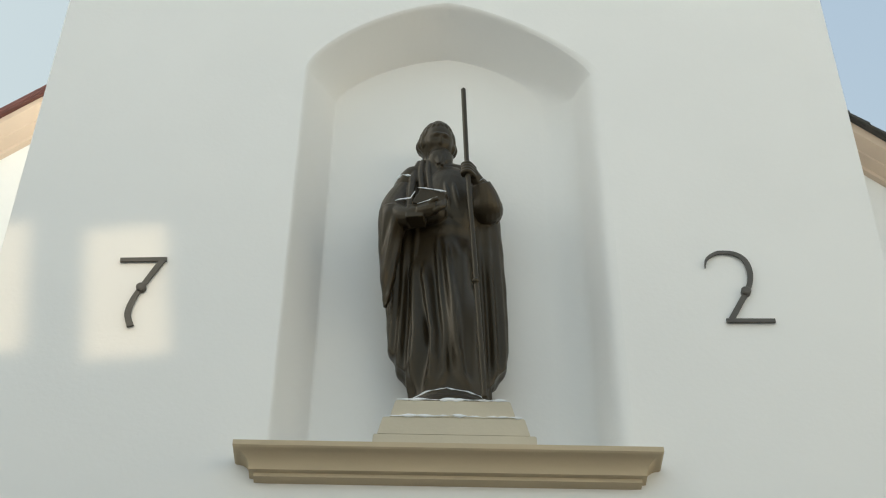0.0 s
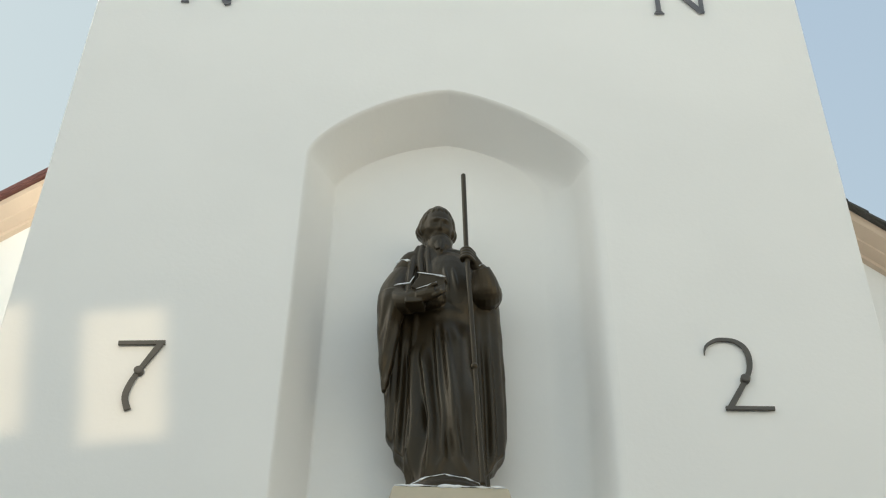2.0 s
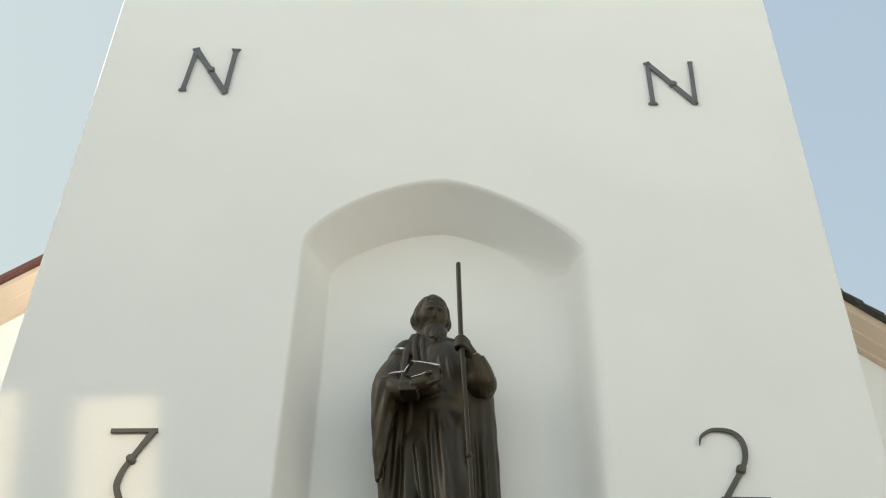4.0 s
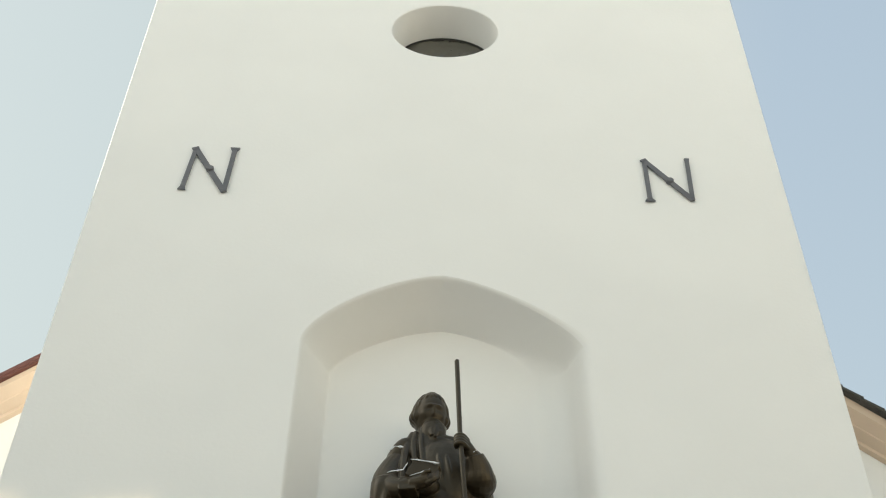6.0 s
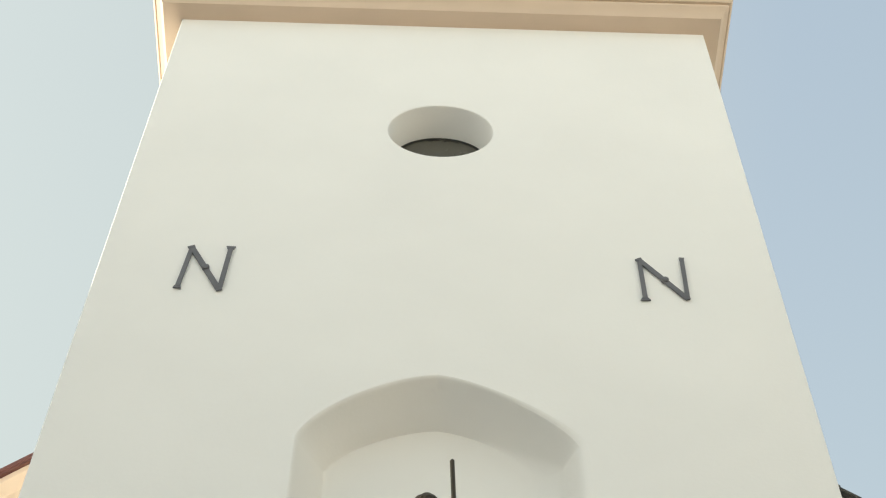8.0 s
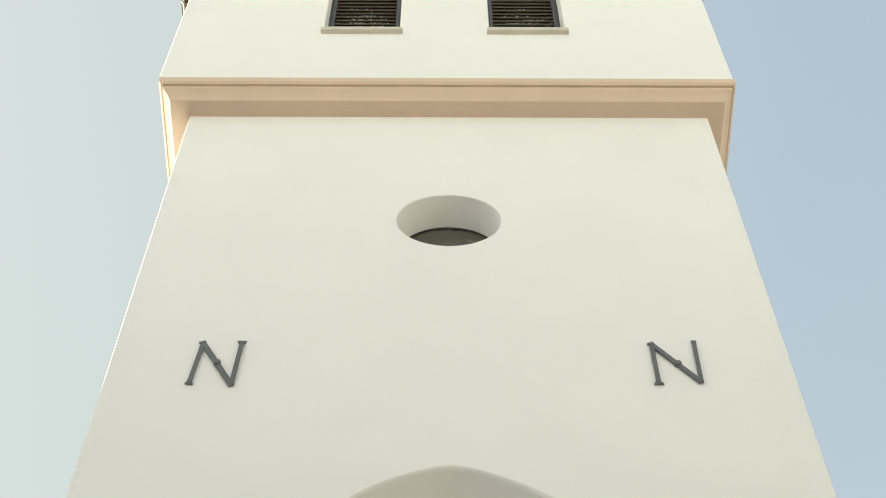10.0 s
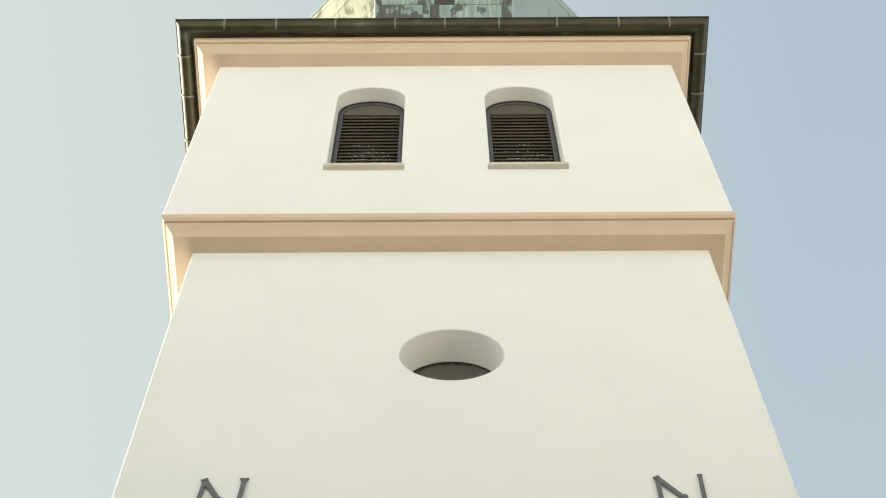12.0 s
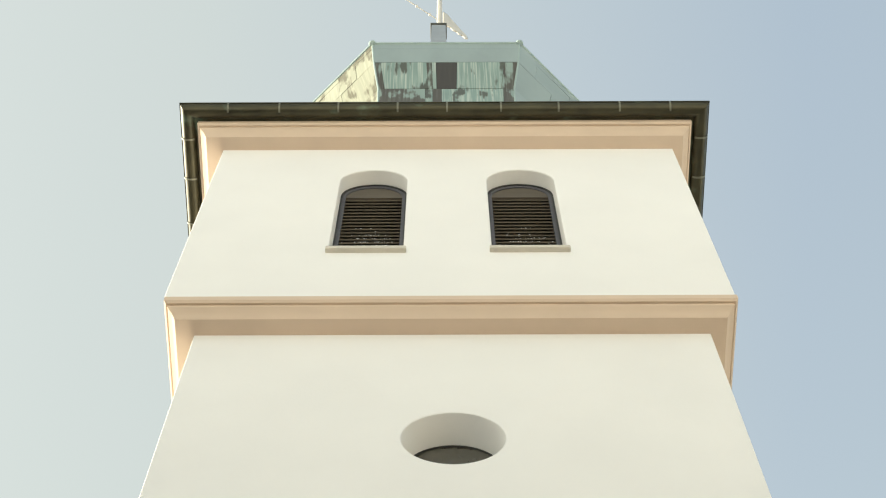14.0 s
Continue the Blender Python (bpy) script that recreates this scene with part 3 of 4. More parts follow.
# left verge toned for sunlight, right verge for shade
for s, mat_edge, text in ((-1, VERGE_SUNNY, "roof verge toned reddish brown for sunlight"), (1, TILE_SHADED, "tiled roof verge toned dark for shade")):
    def rake(u, out, down):
        return (GX + s * u, GY - out, GZT - SLOPE * u - down)
    bm = bmesh.new()
    top = 0.125 if s < 0 else 0.075
    prof = [(-0.02, 0.40), (0.05, 0.39), (0.055, 0.35), (0.15, 0.30), (0.155, 0.28), (0.26, 0.20), (0.26, top), (-0.02, top)]
    rows = rings(bm, [[rake(u, o, d) for o, d in prof] for u in (0.0, HW + 0.4)])
    bm.faces.new(rows[1])
    part("raking_cornice", bm, PEACH, nave, "peach raking cornice")
    bm = bmesh.new()
    prof = [(0.27, top - 0.005), (0.30, top), (0.30, top * 0.75), (0.312, top * 0.7), (0.312, 0.038), (0.20, 0.01), (-13.5, 0.01), (-13.5, top - 0.005)]
    rows = rings(bm, [[rake(u, o, d) for o, d in prof] for u in (0.0, HW + 0.6)])
    bm.faces.new(rows[1])
    part("roof", bm, mat_edge, nave, text)
for k in range(24):
    u = 2.6 + k * 0.16
    bm = bmesh.new()
    p = [(GX + u, GZT - SLOPE * u - 0.052), (GX + u + 0.19, GZT - SLOPE * (u + 0.19) - 0.022)]
    vs = [(p[0][0], p[0][1]), (p[1][0], p[1][1]), (p[1][0], p[1][1] - 0.04), (p[0][0], p[0][1] - 0.025)]
    rows = rings(bm, [[(x, y, z) for x, z in vs] for y in (GY - 0.335, GY + 0.1)])
    bm.faces.new(rows[0])
    bm.faces.new(rows[1])
    part("verge_tile", bm, TILE_SHADED, nave)

# ---------------------------------------------------------------- unseen walls round the yard, added to block and bounce light on the tower
# the tall left one stands in for the building that shades the tower's edge
for name, lo, hi in (("unseen_wall_behind", (-20, -10.6, FOOT), (30, -10.0, 2.0)), ("shade_wall_left", (-20.6, -3.0, FOOT), (-20.0, 34.0, 16.9)), ("bounce_wall_right", (13.0, -26.0, FOOT), (13.6, 34.0, 9.0))):
    bm = bmesh.new()
    box(bm, lo, hi, 0.03)
    solid(name, bm, BOUNCE_CREAM if name == "bounce_wall_right" else YARD, ((lo[0] + hi[0]) / 2, (lo[1] + hi[1]) / 2, FOOT), "unseen plain wall added to block and bounce light", "wall", kind="structure")

# ---------------------------------------------------------------- iron wall anchors


def smoothed(st, steps=5):
    """A stroke run through its points in a curve."""
    if len(st) < 4:
        return st
    out = []
    for i in range(len(st) - 1):
        p0, p1, p2, p3 = (st[max(i - 1, 0)], st[i], st[i + 1], st[min(i + 2, len(st) - 1)])
        for k in range(steps):
            t = k / steps
            out.append(tuple(0.5 * (2 * b + (c - a) * t + (2 * a - 5 * b + 4 * c - d) * t * t + (3 * b - a - 3 * c + d) * t ** 3) for a, b, c, d in zip(p0, p1, p2, p3)))
    return out + [st[-1]]


def anchor(strokes, knot, base, label, mat=None, thin=0.67):
    """Flat bars with a round knot on a pin; strokes: lists of (x, z, half width)."""
    ob = thing("wall_anchor", (base[0], FRONT, base[1]), label, "wall anchor", group="iron wall anchors")
    mat = mat or IRON
    for i_st, st in enumerate(strokes):
        st = smoothed(st)
        y0, y1 = FRONT - 0.020 - 0.0008 * i_st, FRONT - 0.009
        bm = bmesh.new()
        left, right = [], []
        for i, (x, z, h) in enumerate(st):
            a, b = st[max(i - 1, 0)], st[min(i + 1, len(st) - 1)]
            d = Vector((b[0] - a[0], b[1] - a[1])).normalized()
            h *= thin
            left.append((x - d.y * h, z + d.x * h))
            right.append((x + d.y * h, z - d.x * h))
        rows = rings(bm, [[(x, y, z) for x, z in left + right[::-1]] for y in (y0, y1)])
        n = len(st)
        for r in rows:
            for i in range(n - 1):
                bm.faces.new((r[i], r[i + 1], r[2 * n - 2 - i], r[2 * n - 1 - i]))
        part("bar", bm, mat, ob)
    bm = bmesh.new()
    tube(bm, [(knot[0], y0 - 0.014, knot[1]), (knot[0], y0 - 0.009, knot[1]), (knot[0], y0 + 0.01, knot[1]), (knot[0], FRONT + 0.02, knot[1])], [0.02, 0.027, 0.027, 0.02], 12)
    part("knot", bm, mat, ob, "round iron pin head")
    return ob


anchor([[(-1.650, 5.752, 0.022), (-1.402, 5.764, 0.022)],
        [(-1.427, 5.752, 0.028), (-1.511, 5.559, 0.022), (-1.545, 5.463, 0.025), (-1.556, 5.373, 0.028), (-1.53, 5.29, 0.03)]],
       (-1.511, 5.555), (-1.52, 5.28), "dark iron wall anchor shaped like a seven", RUSTY_IRON, 0.6)
anchor([[(1.474, 5.775, 0.005), (1.487, 5.835, 0.014), (1.537, 5.880, 0.019), (1.584, 5.890, 0.021), (1.646, 5.880, 0.024), (1.689, 5.842, 0.027), (1.708, 5.782, 0.029), (1.708, 5.712, 0.029), (1.694, 5.651, 0.028), (1.668, 5.590, 0.027)],
        [(1.672, 5.60, 0.027), (1.570, 5.405, 0.031)],
        [(1.545, 5.402, 0.022), (1.80, 5.407, 0.022)]],
       (1.671, 5.606), (1.64, 5.38), "dark iron wall anchor shaped like a two", RUSTY_IRON, 0.52)


def flared(x0, z0, x1, z1, h, foot=0.0, head=0.0):
    """A bar that widens to small serifs at its ends."""
    pts = []
    foot, head = foot * 0.6, head * 0.6
    for u, w in ((0.0, h + foot), (0.05, h + foot * 0.35), (0.12, h), (0.88, h), (0.95, h + head * 0.35), (1.0, h + head)):
        pts.append((x0 + (x1 - x0) * u, z0 + (z1 - z0) * u, w))
    return pts


anchor([flared(-1.711, 8.915, -1.676, 9.43, 0.024, 0.030, 0.018), flared(-1.685, 9.44, -1.418, 8.90, 0.030, 0.016, 0.0), flared(-1.420, 8.91, -1.401, 9.445, 0.025, 0.0, 0.042)],
       (-1.547, 9.17), (-1.55, 8.9), "dark iron wall anchor shaped like a letter N")
anchor([flared(1.506, 8.925, 1.508, 9.42, 0.024, 0.048, 0.0), flared(1.498, 9.44, 1.802, 8.95, 0.029, 0.012, 0.0), flared(1.80, 8.95, 1.814, 9.465, 0.022, 0.0, 0.010)],
       (1.665, 9.175), (1.65, 8.92), "dark iron wall anchor shaped like a letter N")

# ---------------------------------------------------------------- stepped plinth in the niche
PXC = 0.13
plinth = thing("statue_plinth", (PXC, 6.35, LT), "beige stepped plinth standing on the niche ledge", "plinth")
# low and high level, half width at the foot and at the head, front, middle
for lo, hi, w, w_top, front, cx in ((LT - 0.002, 4.568, 0.394, 0.391, 6.085, 0.134), (4.568, 4.682, 0.369, 0.343, 6.10, 0.129), (4.682, 4.797, 0.308, 0.280, 6.115, 0.125)):
    bm = bmesh.new()
    box(bm, (cx - w, front, lo), (cx + w, 6.56, hi), 0.005, (w_top / w, 0.985))
    part("tier", bm, PLINTH_PAINT, plinth)

# ---------------------------------------------------------------- statue: one cast piece
SX, SY, SZ = 0.1, 6.36, 4.797


def along(keys, z):
    for a, b in zip(keys, keys[1:]):
        if a[0] <= z <= b[0]:
            u = (z - a[0]) / (b[0] - a[0])
            u = u * u * (3 - 2 * u)
            return [p + (q - p) * u for p, q in zip(a[1:], b[1:])]
    return list(keys[-1][1:] if z > keys[-1][0] else keys[0][1:])


# folds down the robe's front: where the ridge runs (x, level), its half width and its height
FOLDS = (([(-0.122, 6.02), (-0.123, 5.58), (-0.113, 5.20), (-0.118, 4.90)], 0.021, 0.041),
         ([(-0.088, 6.00), (-0.063, 5.65), (-0.048, 5.36), (-0.054, 5.20), (-0.078, 5.06), (-0.115, 4.92)], 0.027, 0.068),
         ([(-0.040, 5.92), (0.0, 5.63), (0.030, 5.29), (0.030, 5.12), (0.018, 5.00), (0.0, 4.92)], 0.024, 0.068),
         ([(0.025, 6.06), (0.041, 5.90), (0.060, 5.60), (0.085, 5.30), (0.085, 5.05), (0.035, 4.91)], 0.018, 0.035),
         ([(0.075, 6.03), (0.094, 5.77), (0.112, 5.54), (0.120, 5.40), (0.135, 5.22), (0.164, 5.05), (0.215, 4.93)], 0.022, 0.049),
         ([(0.155, 6.06), (0.163, 5.75), (0.174, 5.45), (0.185, 5.05)], 0.060, 0.061),
         ([(0.225, 5.70), (0.228, 5.20), (0.250, 4.90)], 0.032, 0.032),
         ([(-0.012, 5.55), (0.008, 5.22), (0.0, 4.98)], 0.013, -0.042))


def on_path(pts, z):
    """x and slope of a run of (x, level) at level z; None past its ends."""
    for (x0, z0), (x1, z1) in zip(pts, pts[1:]):
        if z1 <= z <= z0:
            u = (z0 - z) / (z0 - z1)
            return x0 + (x1 - x0) * u, (x1 - x0) / (z0 - z1)
    return None


def drape(x, z):
    """How far the robe's cloth stands out at x and level z."""
    out = 0.0
    for pts, wide, high in FOLDS:
        hit = on_path(pts, z)
        if hit:
            w = wide * math.sqrt(1 + min(4.0, hit[1] ** 2)) * (0.8 + 0.35 * min(1.0, (pts[0][1] - z) / 0.6))
            head_end, foot_end = min(1.0, (pts[0][1] - z) / 0.24), min(1.0, (z - pts[-1][1]) / (0.45 if pts[-1][1] > 4.95 else 0.12) + (0.0 if pts[-1][1] > 4.95 else 0.25))
            ends = head_end * head_end * (3 - 2 * head_end) * foot_end * foot_end * (3 - 2 * foot_end)
            out += high * ends * min(1.0, 0.35 + max(0.0, z - 4.95) / 0.30) * math.exp(-((x - hit[0]) / w) ** 2)
    return out


def robe(bm):
    keys = [(4.84, .118, .210, .172), (4.97, .115, .205, .152), (5.2, .105, .205, .142), (5.7, .095, .196, .135), (6.02, .085, .196, .128), (6.1, .08, .205, .15), (6.35, .065, .22, .14), (6.5, .06, .19, .125), (6.62, .05, .12, .10), (6.74, .04, .07, .08)]
    loops, n = [], 240
    for i in range(121):
        z = 4.84 + (6.74 - 4.84) * i / 120
        cx, a, b = along(keys, z)
        low = min(1.0, max(0.0, (6.1 - z) / 0.3))
        loop = []
        for k in range(n):
            t = 2 * math.pi * k / n
            x, front = cx + a * math.cos(t), max(0.0, -math.sin(t)) ** 0.5
            d = drape(x, z) * front + low * (1 - front) * 0.012 * math.sin(17 * t + 1.4 * math.sin(z * 3)) - 0.012 * low * front
            arch = 0.055 * front * max(0.0, (5.0 - z) / 0.16) ** 2 * (1 - min(1.0, ((x - 0.11) / 0.2) ** 2))
            loop.append((x + d * math.cos(t), SY + b * math.sin(t) + d * math.sin(t), z + arch))
        loops.append(loop)
    rows = rings(bm, loops)
    bm.faces.new(rows[0])
    bm.faces.new(rows[-1])


def limb(bm, pts, sides=20):
    """A rounded tube through (x, y, z, radius)."""
    run = smoothed(pts, 6)
    tube(bm, [p[:3] for p in run], [p[3] for p in run], sides)


def cloak(bm):
    """The heavy cloak that falls from the shoulders behind the robe."""
    keys = [(5.02, -.07, .31, .09), (5.08, -.10, .345, .10), (5.20, -.170, .41, .075), (5.32, -.214, .425, .075), (5.477, -.228, .425, .075), (5.7, -.24, .42, .075), (5.97, -.278, .408, .10), (6.185, -.288, .395, .14), (6.32, -.278, .385, .135), (6.41, -.252, .375, .14), (6.50, -.218, .35, .14), (6.60, -.170, .28, .13), (6.66, -.085, .165, .10)]
    loops, n = [], 200
    for i in range(90):
        z = 5.02 + 1.64 * i / 89
        xl, xr, fore = along(keys, z)
        cx, a = (xl + xr) / 2, (xr - xl) / 2
        back = min(0.185, a * 0.65)
        low = max(0.0, min(1.0, (6.25 - z) / 0.5))
        loop = []
        for k in range(n):
            t = 2 * math.pi * k / n
            b = fore if math.sin(t) < 0 else back
            x = cx + a * math.cos(t)
            edge = min(1.0, abs(x - 0.1) / 0.16) ** 2
            wave = math.sin((x + 0.03 * (z - 5.6) * (1 if x > 0.1 else -1)) * 118 + 0.5 * math.sin(z * 4.3))
            fold = low * edge * (0.013 * wave + 0.006 * math.sin(x * 61 + z * 2.1))
            hem = 0.03 * math.sin(6 * t + 1.2) * max(0.0, (5.3 - z) / 0.28)
            loop.append((x + 0.25 * fold * math.cos(t), SY + 0.01 + b * math.copysign(abs(math.sin(t)) ** (0.6 if math.sin(t) < 0 else 1.0), math.sin(t)) + fold * math.sin(t), z + hem))
        loops.append(loop)
    rows = rings(bm, loops)
    bm.faces.new(rows[0])
    bm.faces.new(rows[-1])


def hung_cloth(bm):
    """The end of the cloak laid over the forearm: it hangs to a point."""
    keys = [(5.545, -.243, -.222, .018), (5.60, -.250, -.205, .035), (5.75, -.268, -.180, .06), (5.97, -.284, -.155, .075), (6.10, -.290, -.132, .082), (6.17, -.288, -.118, .072), (6.215, -.262, -.128, .04)]
    loops, n = [], 72
    for i in range(50):
        z = 5.545 + 0.67 * i / 49
        xl, xr, b = along(keys, z)
        cx, a = (xl + xr) / 2, (xr - xl) / 2
        mid = 6.285 - 0.075 * min(1.0, max(0.0, (z - 5.55) / 0.6))
        low = max(0.0, min(1.0, (6.15 - z) / 0.2))
        loop = []
        for k in range(n):
            t = 2 * math.pi * k / n
            x = cx + a * math.cos(t)
            fold = low * max(0.0, -math.sin(t)) * 0.012 * math.sin((x + 0.16 * (6.1 - z)) * 95 + 0.8)
            loop.append((x, mid + (b + fold) * math.sin(t), z))
        loops.append(loop)
    rows = rings(bm, loops)
    bm.faces.new(rows[0])
    bm.faces.new(rows[-1])


def block(bm, origin, u, v, w):
    """A slanted block from a corner and three edges."""
    o, u, v, w = (Vector(q) for q in (origin, u, v, w))
    c = [bm.verts.new(o + u * i + v * j + w * k) for k in (0, 1) for j in (0, 1) for i in (0, 1)]
    for f in ((0, 1, 3, 2), (4, 5, 7, 6), (0, 1, 5, 4), (1, 3, 7, 5), (3, 2, 6, 7), (2, 0, 4, 6)):
        bm.faces.new([c[i] for i in f])


bm = bmesh.new()
robe(bm)
cloak(bm)
hung_cloth(bm)
# foot slab
slab = [[(0.115 + r * 0.232 * math.cos(2 * math.pi * k / 48), 6.34 + r * 0.19 * math.sin(2 * math.pi * k / 48), z) for k in range(48)] for r, z in ((1.0, 4.797), (1.0, 4.855), (0.95, 4.875))]
rows = rings(bm, slab)
bm.faces.new(rows[0])
bm.faces.new(rows[-1])
# arm with the book: upper arm under the cloak, turned-back cuff, hand, book
limb(bm, [(-0.12, 6.34, 6.50, 0.075), (-0.175, 6.29, 6.34, 0.085), (-0.205, 6.24, 6.20, 0.08), (-0.16, 6.185, 6.11, 0.07), (-0.10, 6.15, 6.075, 0.062)])
blob(bm, (-0.138, 6.300, 6.46), (0.072, 0.060, 0.14), (22, 20, 0))
limb(bm, [(-0.15, 6.165, 6.085, 0.052), (-0.10, 6.135, 6.085, 0.048), (-0.055, 6.115, 6.085, 0.044)], 16)
block(bm, (-0.138, 6.098, 6.030), (0.094, -0.022, -0.010), (0.008, 0.0, 0.098), (0.02, 0.09, 0.0))
limb(bm, [(-0.06, 6.11, 6.078, 0.042), (-0.01, 6.085, 6.073, 0.040), (0.03, 6.072, 6.082, 0.034)], 12)
for k in range(4):
    limb(bm, [(0.015, 6.07 + 0.006 * k, 6.050 + 0.014 * k, 0.015), (0.052, 6.05 + 0.006 * k, 6.058 + 0.016 * k, 0.0145), (0.076, 6.058 + 0.006 * k, 6.085 + 0.017 * k, 0.013), (0.070, 6.075, 6.110 + 0.014 * k, 0.011)], 8)
limb(bm, [(-0.01, 6.055, 6.095, 0.015), (0.015, 6.04, 6.108, 0.014), (0.04, 6.036, 6.112, 0.011)], 8)
block(bm, (-0.106, 6.072, 6.120), (0.140, -0.004, -0.046), (0.052, -0.010, 0.104), (0.012, 0.042, 0.004))
blob(bm, (0.0, 6.20, 6.16), (0.09, 0.06, 0.07))
# breast of the tunic, bloused over the girdle
blob(bm, (0.130, 6.270, 6.33), (0.160, 0.088, 0.275), (0, -10, 0))
for x0, x1, r in ((0.070, 0.100, 0.013), (0.115, 0.145, 0.015)):
    limb(bm, [(x0, 6.252, 6.53, r * 0.8), (x0 + 0.01, 6.195, 6.38, r), (x1, 6.196, 6.24, r), (x1 + 0.01, 6.245, 6.12, r * 0.8)], 10)
# arm with the staff: wide sleeve, cuff, hand
limb(bm, [(0.20, 6.36, 6.52, 0.08), (0.265, 6.32, 6.40, 0.095), (0.300, 6.275, 6.28, 0.100), (0.308, 6.225, 6.23, 0.094), (0.300, 6.175, 6.27, 0.074), (0.276, 6.125, 6.325, 0.052)])
limb(bm, [(0.272, 6.122, 6.315, 0.036), (0.238, 6.10, 6.355, 0.036), (0.215, 6.085, 6.375, 0.040)], 12)
for k in range(4):
    limb(bm, [(0.242, 6.080, 6.335 + 0.020 * k, 0.014), (0.205, 6.040, 6.338 + 0.021 * k, 0.0145), (0.172, 6.050, 6.338 + 0.020 * k, 0.0135), (0.178, 6.080, 6.335 + 0.019 * k, 0.011)], 8)
# neck, hair, face and beard, simplified
tube(bm, [(0.03, 6.35, 6.55), (0.03, 6.33, 6.78)], [0.085, 0.07], 16)


def head(bm, centre, radii, turn, bow):
    # round from the nose, up from the ears, height, two half widths
    bumps = [(0, 4, 0.09, 6, 12), (0, -7, 0.06, 8, 5), (-15, 15, 0.09, 13, 4), (15, 15, 0.09, 13, 4), (-18, 5, -0.09, 11, 6), (18, 5, -0.09, 11, 6), (-18, 3, 0.06, 8, 3), (18, 3, 0.06, 8, 3),
             (-36, -7, 0.045, 13, 9), (36, -7, 0.045, 13, 9), (-30, -24, -0.03, 9, 8), (30, -24, -0.03, 9, 8), (0, -31, -0.05, 9, 2.2), (-9, -24, 0.10, 8, 4), (9, -24, 0.10, 8, 4), (-20, -33, 0.09, 7, 7), (20, -33, 0.09, 7, 7),
             (0, -36, 0.08, 9, 3), (0, -56, 0.16, 50, 18)]
    loops, n, m = [], 120, 90
    for i in range(1, m):
        el = -90 + 180 * i / m
        loop = []
        for k in range(n):
            az = -180 + 360 * k / n
            r = 1.0
            for a0, e0, amp, sa, se in bumps:
                r += amp * math.exp(-((az - a0) / sa) ** 2 - ((el - e0) / se) ** 2)
            d = Vector((math.sin(radians(az)) * math.cos(radians(el)), -math.cos(radians(az)) * math.cos(radians(el)), math.sin(radians(el))))
            edge = 62 + 5 * math.sin(el * 0.2)
            side = min(1.0, max(0.0, (abs(az) - edge) / 5)) * (0.35 + 0.65 * min(1.0, max(0.0, (abs(az) - edge) / 34)))
            crown = min(1.0, max(0.0, (el - 47 + 0.16 * abs(az) + 4 * math.sin(az * 0.25)) / 5)) * 0.5
            hair = max(side, crown)
            if el < -14:
                hair *= max(0.0, 1 - (-14 - el) / 16)
            locks = 0.05 * math.sin(az * 0.42 + el * 0.16 + 2 * noise.noise(d * 2)) + 0.03 * noise.noise(d * 4)
            r += hair * (0.13 + locks + 0.15 * math.exp(-((el + 4) / 15) ** 2) * min(1.0, abs(math.sin(radians(az)))))
            if el < -26 and abs(az) < 64:
                r += 0.045 * math.sin(az * 0.62 + 3 * noise.noise(d * 3)) * min(1.0, (-26 - el) / 10)
            q = Vector((d.x * radii[0], d.y * radii[1], d.z * radii[2])) * r
            loop.append(Vector(centre) + Matrix.Rotation(radians(turn), 3, "Z") @ Matrix.Rotation(radians(bow), 3, "X") @ q)
        loops.append(loop)
    rows = rings(bm, loops)
    bm.faces.new(rows[0])
    bm.faces.new(rows[-1])


head(bm, (0.030, 6.315, 6.83), (0.095, 0.110, 0.142), 12, 25)
for k in range(9):
    u = (k - 4) / 4
    tip = 6.575 + 0.05 * abs(u) + 0.015 * math.sin(k * 2.1)
    limb(bm, [(0.048 + 0.060 * u, 6.275 + 0.035 * u * u, 6.735, 0.018), (0.050 + 0.056 * u, 6.245 + 0.035 * u * u, 6.69, 0.019), (0.054 + 0.045 * u + 0.006 * math.sin(k * 1.9), 6.232 + 0.03 * u * u, 6.645, 0.015), (0.052 + 0.030 * u, 6.222 + 0.02 * u * u, tip, 0.009)], 8)
blob(bm, (0.048, 6.272, 6.665), (0.074, 0.050, 0.10))
limb(bm, [(0.048, 6.270, 6.70, 0.05), (0.050, 6.258, 6.61, 0.036), (0.050, 6.262, 6.53, 0.022), (0.05, 6.27, 6.48, 0.010)], 12)
# stole bands and collar
for x0, x1 in ((-0.062, -0.052), (-0.018, -0.004), (0.075, 0.088)):
    limb(bm, [(x0 * 0.8, 6.268, 6.65, 0.016), (x0, 6.242, 6.52, 0.019), (x1, 6.219, 6.33, 0.019), (x1, 6.222, 6.22, 0.014)], 10)
limb(bm, [(-0.070, 6.280, 6.65, 0.018), (-0.098, 6.245, 6.52, 0.022), (-0.112, 6.215, 6.38, 0.022), (-0.118, 6.195, 6.26, 0.018), (-0.12, 6.19, 6.18, 0.012)], 10)
tube(bm, [(0.176, 6.055, 7.045), (0.194, 6.058, 6.46), (0.238, 6.075, 5.63), (0.280, 6.10, 4.80)], 0.0145, 12)
blob(bm, (0.240, 6.072, 5.545), (0.021, 0.021, 0.02), detail=2)
statue = solid("statue", bm, BRONZE, (SX, SY, SZ), "dark bronze robed statue with book and staff in the niche", "statue", smooth=True)
fuse = statue.modifiers.new("fuse", "REMESH")
fuse.mode, fuse.voxel_size, fuse.use_smooth_shade = "VOXEL", 0.0035, True
soft = statue.modifiers.new("soften", "SMOOTH")
soft.factor, soft.iterations = 0.5, 2


# ---------------------------------------------------------------- old snow lying on edges


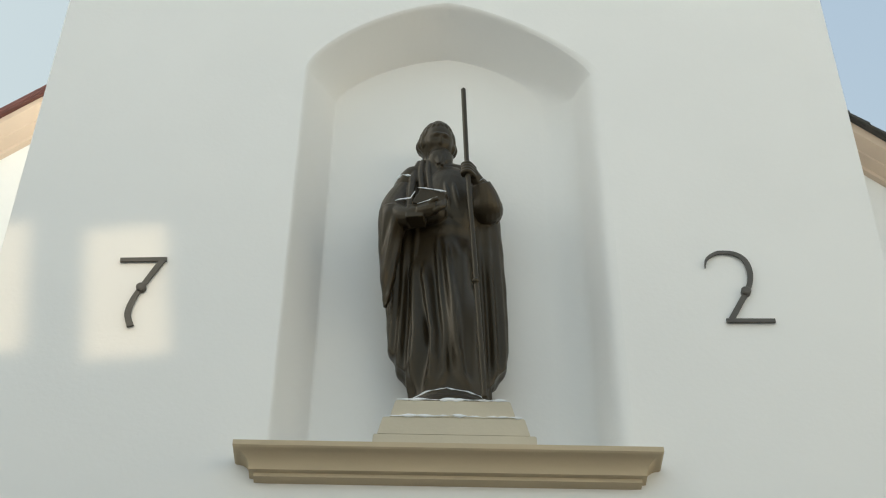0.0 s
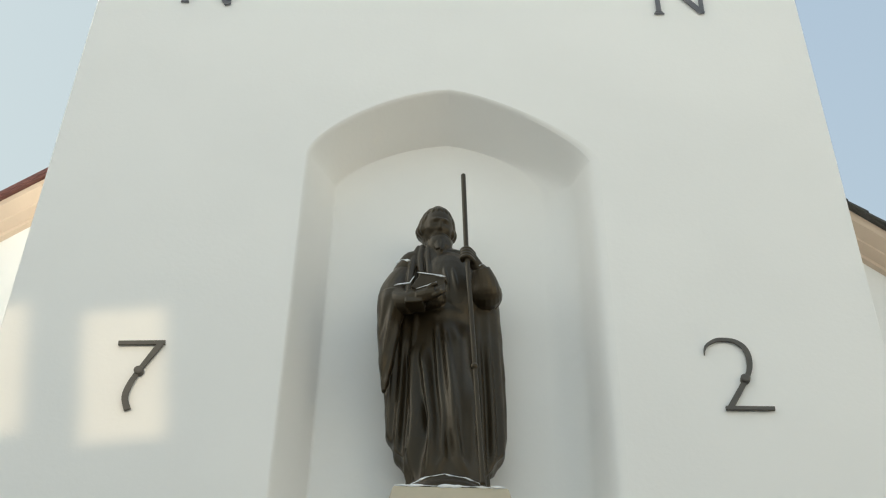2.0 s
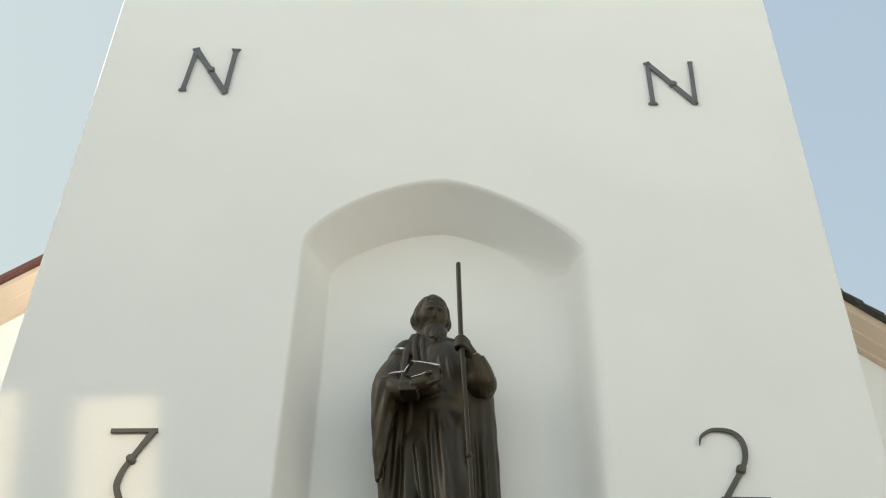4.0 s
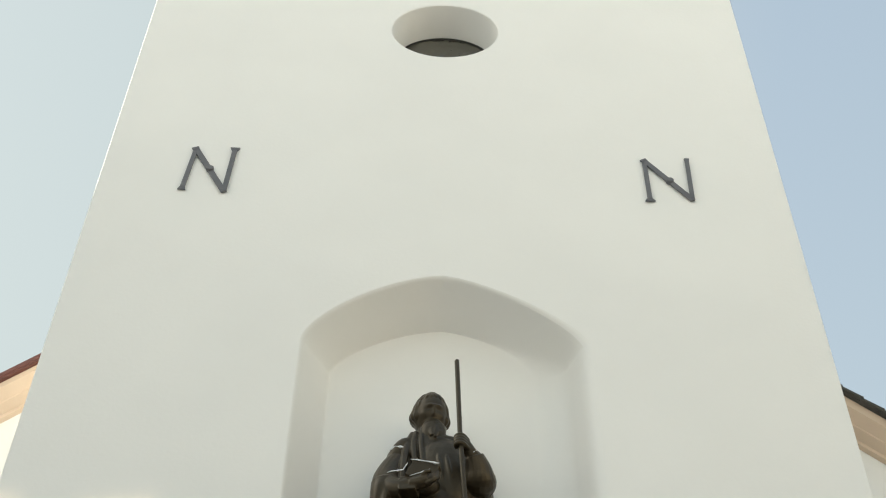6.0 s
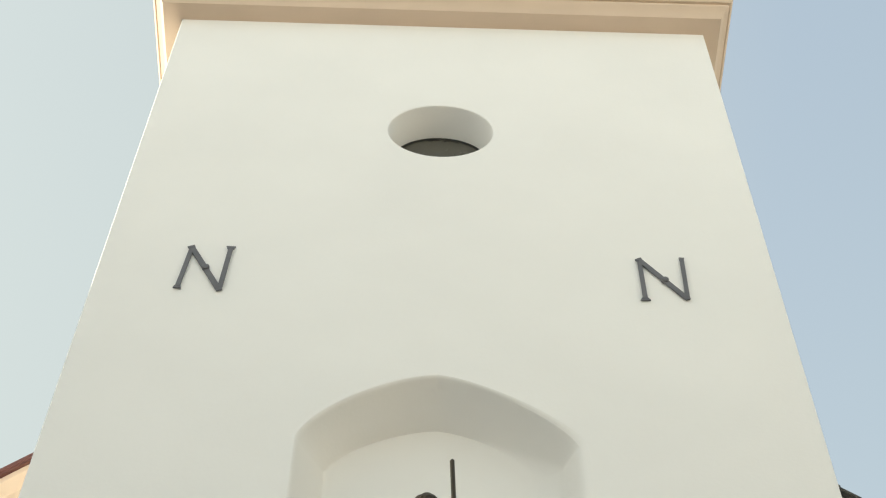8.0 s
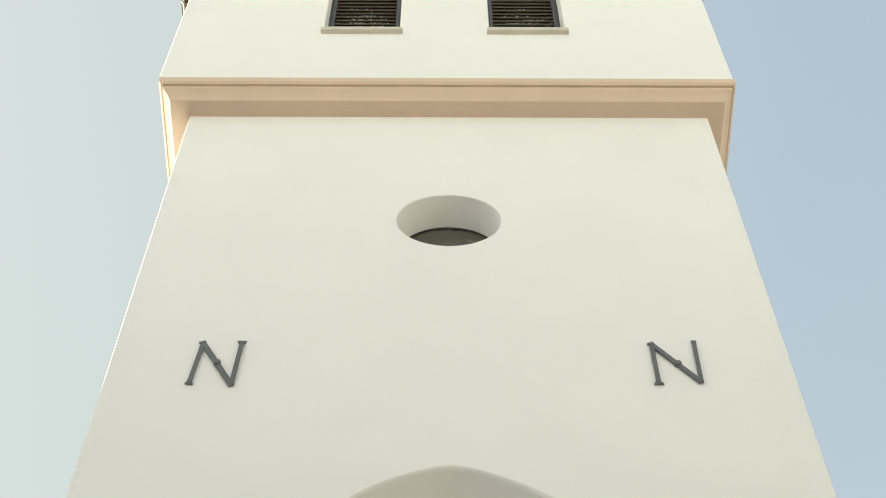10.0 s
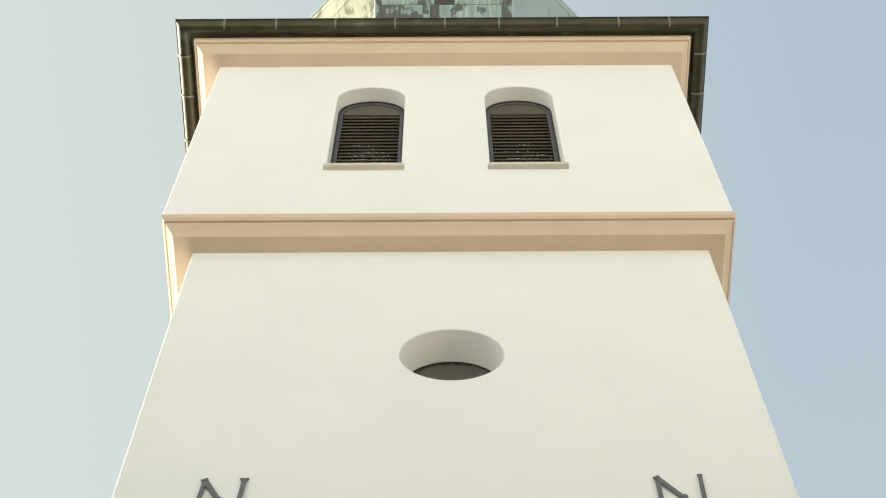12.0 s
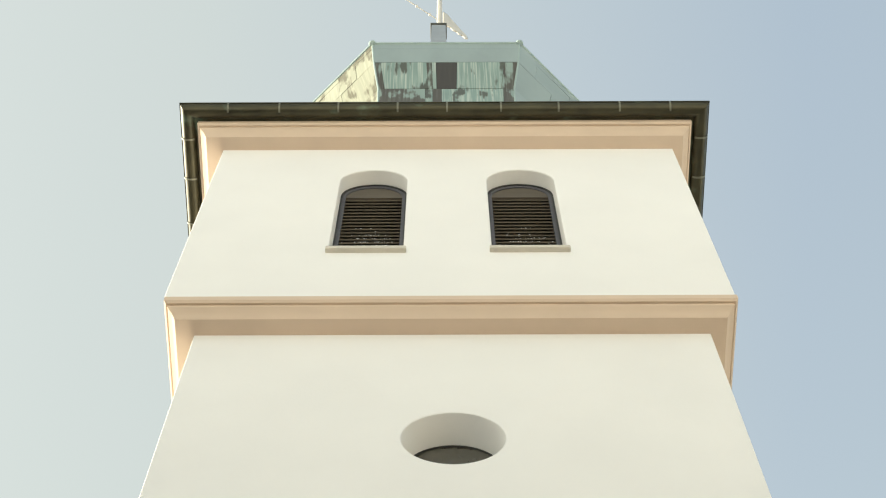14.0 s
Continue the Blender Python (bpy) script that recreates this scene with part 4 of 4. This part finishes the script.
def snow(path, radius, label):
    """A thin uneven bank of snow along path."""
    pts = []
    for a, b in zip(path, path[1:]):
        steps = max(2, int((Vector(b) - Vector(a)).length / 0.02))
        pts += [Vector(a).lerp(Vector(b), k / steps) for k in range(steps)]
    pts.append(Vector(path[-1]))
    radii = [radius * 0.75 * max(0.12, 0.55 + 1.3 * noise.noise(p * 23)) for p in pts]
    pts = [p + Vector((0, 0, 0.5 * radius * noise.noise(p * 31))) for p in pts]
    radii[0] = radii[-1] = radius * 0.2
    bm = bmesh.new()
    tube(bm, pts, radii, 8, 0.8)
    return solid("snow", bm, SNOW, tuple(path[0]), label, "snow", kind="stuff", smooth=True)


for path, r in (([(-0.20, 6.238, 6.466), (-0.166, 6.212, 6.478), (-0.118, 6.185, 6.445)], 0.010), ([(-0.236, 6.185, 6.22), (-0.18, 6.15, 6.215), (-0.112, 6.085, 6.165), (-0.088, 6.07, 6.205)], 0.008),
                ([(-0.075, 6.06, 6.222), (-0.01, 6.055, 6.208), (0.082, 6.045, 6.178)], 0.006), ([(-0.076, 6.075, 6.11), (-0.018, 6.045, 6.108), (0.035, 6.04, 6.13)], 0.006), ([(0.268, 6.075, 6.305), (0.292, 6.085, 6.335)], 0.007),
                ([(-0.11, 6.165, 4.806), (-0.066, 6.15, 4.832), (0.0, 6.13, 4.858), (0.045, 6.127, 4.868), (0.095, 6.125, 4.878), (0.14, 6.127, 4.868), (0.20, 6.13, 4.860), (0.26, 6.145, 4.845), (0.305, 6.16, 4.81)], 0.0065)):
    snow(path, r, "thin line of old snow caught on the statue")
for path, r in (([(-0.15, 6.120, 4.799), (0.12, 6.122, 4.80), (0.39, 6.120, 4.799)], 0.011), ([(-0.205, 6.104, 4.684), (-0.05, 6.104, 4.687), (0.12, 6.104, 4.690), (0.28, 6.104, 4.687), (0.46, 6.104, 4.684)], 0.013),
                ([(-0.50, 6.055, LT), (-0.10, 6.055, LT)], 0.007), ([(0.05, 6.055, LT), (0.16, 6.055, LT)], 0.006), ([(0.26, 6.055, LT), (0.30, 6.055, LT)], 0.006)):
    snow(path, r, "thin line of old snow along the plinth and ledge")
for w in WINDOWS:
    bm = bmesh.new()
    for k in range(260 if w < 0 else 170):
        row = min(6, int(abs(random.gauss(0, 2.6))))
        z = WZ + 0.05 + (row + 5) * 0.098
        x = w + 0.03 + random.gauss(0, 0.13)
        if abs(x - w) < 0.29:
            blob(bm, (x, UF + 0.185 + random.uniform(0.0, 0.02), z - 0.060 + random.uniform(0, 0.012)), (random.uniform(0.003, 0.010), 0.005, 0.005), detail=1)
    solid("snow", bm, SNOW, (w, UF + 0.19, WZ + 0.5), "specks of snow on the louvre slats", "snow", kind="stuff", smooth=True)

# thin unseen snow on ledge and niche floor, round the plinth, brightens the niche
bm = bmesh.new()
for lo, hi in (((-0.62, 6.075, LT - 0.004), (PXC - 0.40, 6.55, LT + 0.012)), ((PXC + 0.40, 6.075, LT - 0.004), (0.80, 6.55, LT + 0.012))):
    box(bm, lo, hi, 0.005)
solid("snow", bm, SNOW, (PXC, 6.35, LT), "thin unseen snow added to brighten the niche", "snow", kind="stuff")
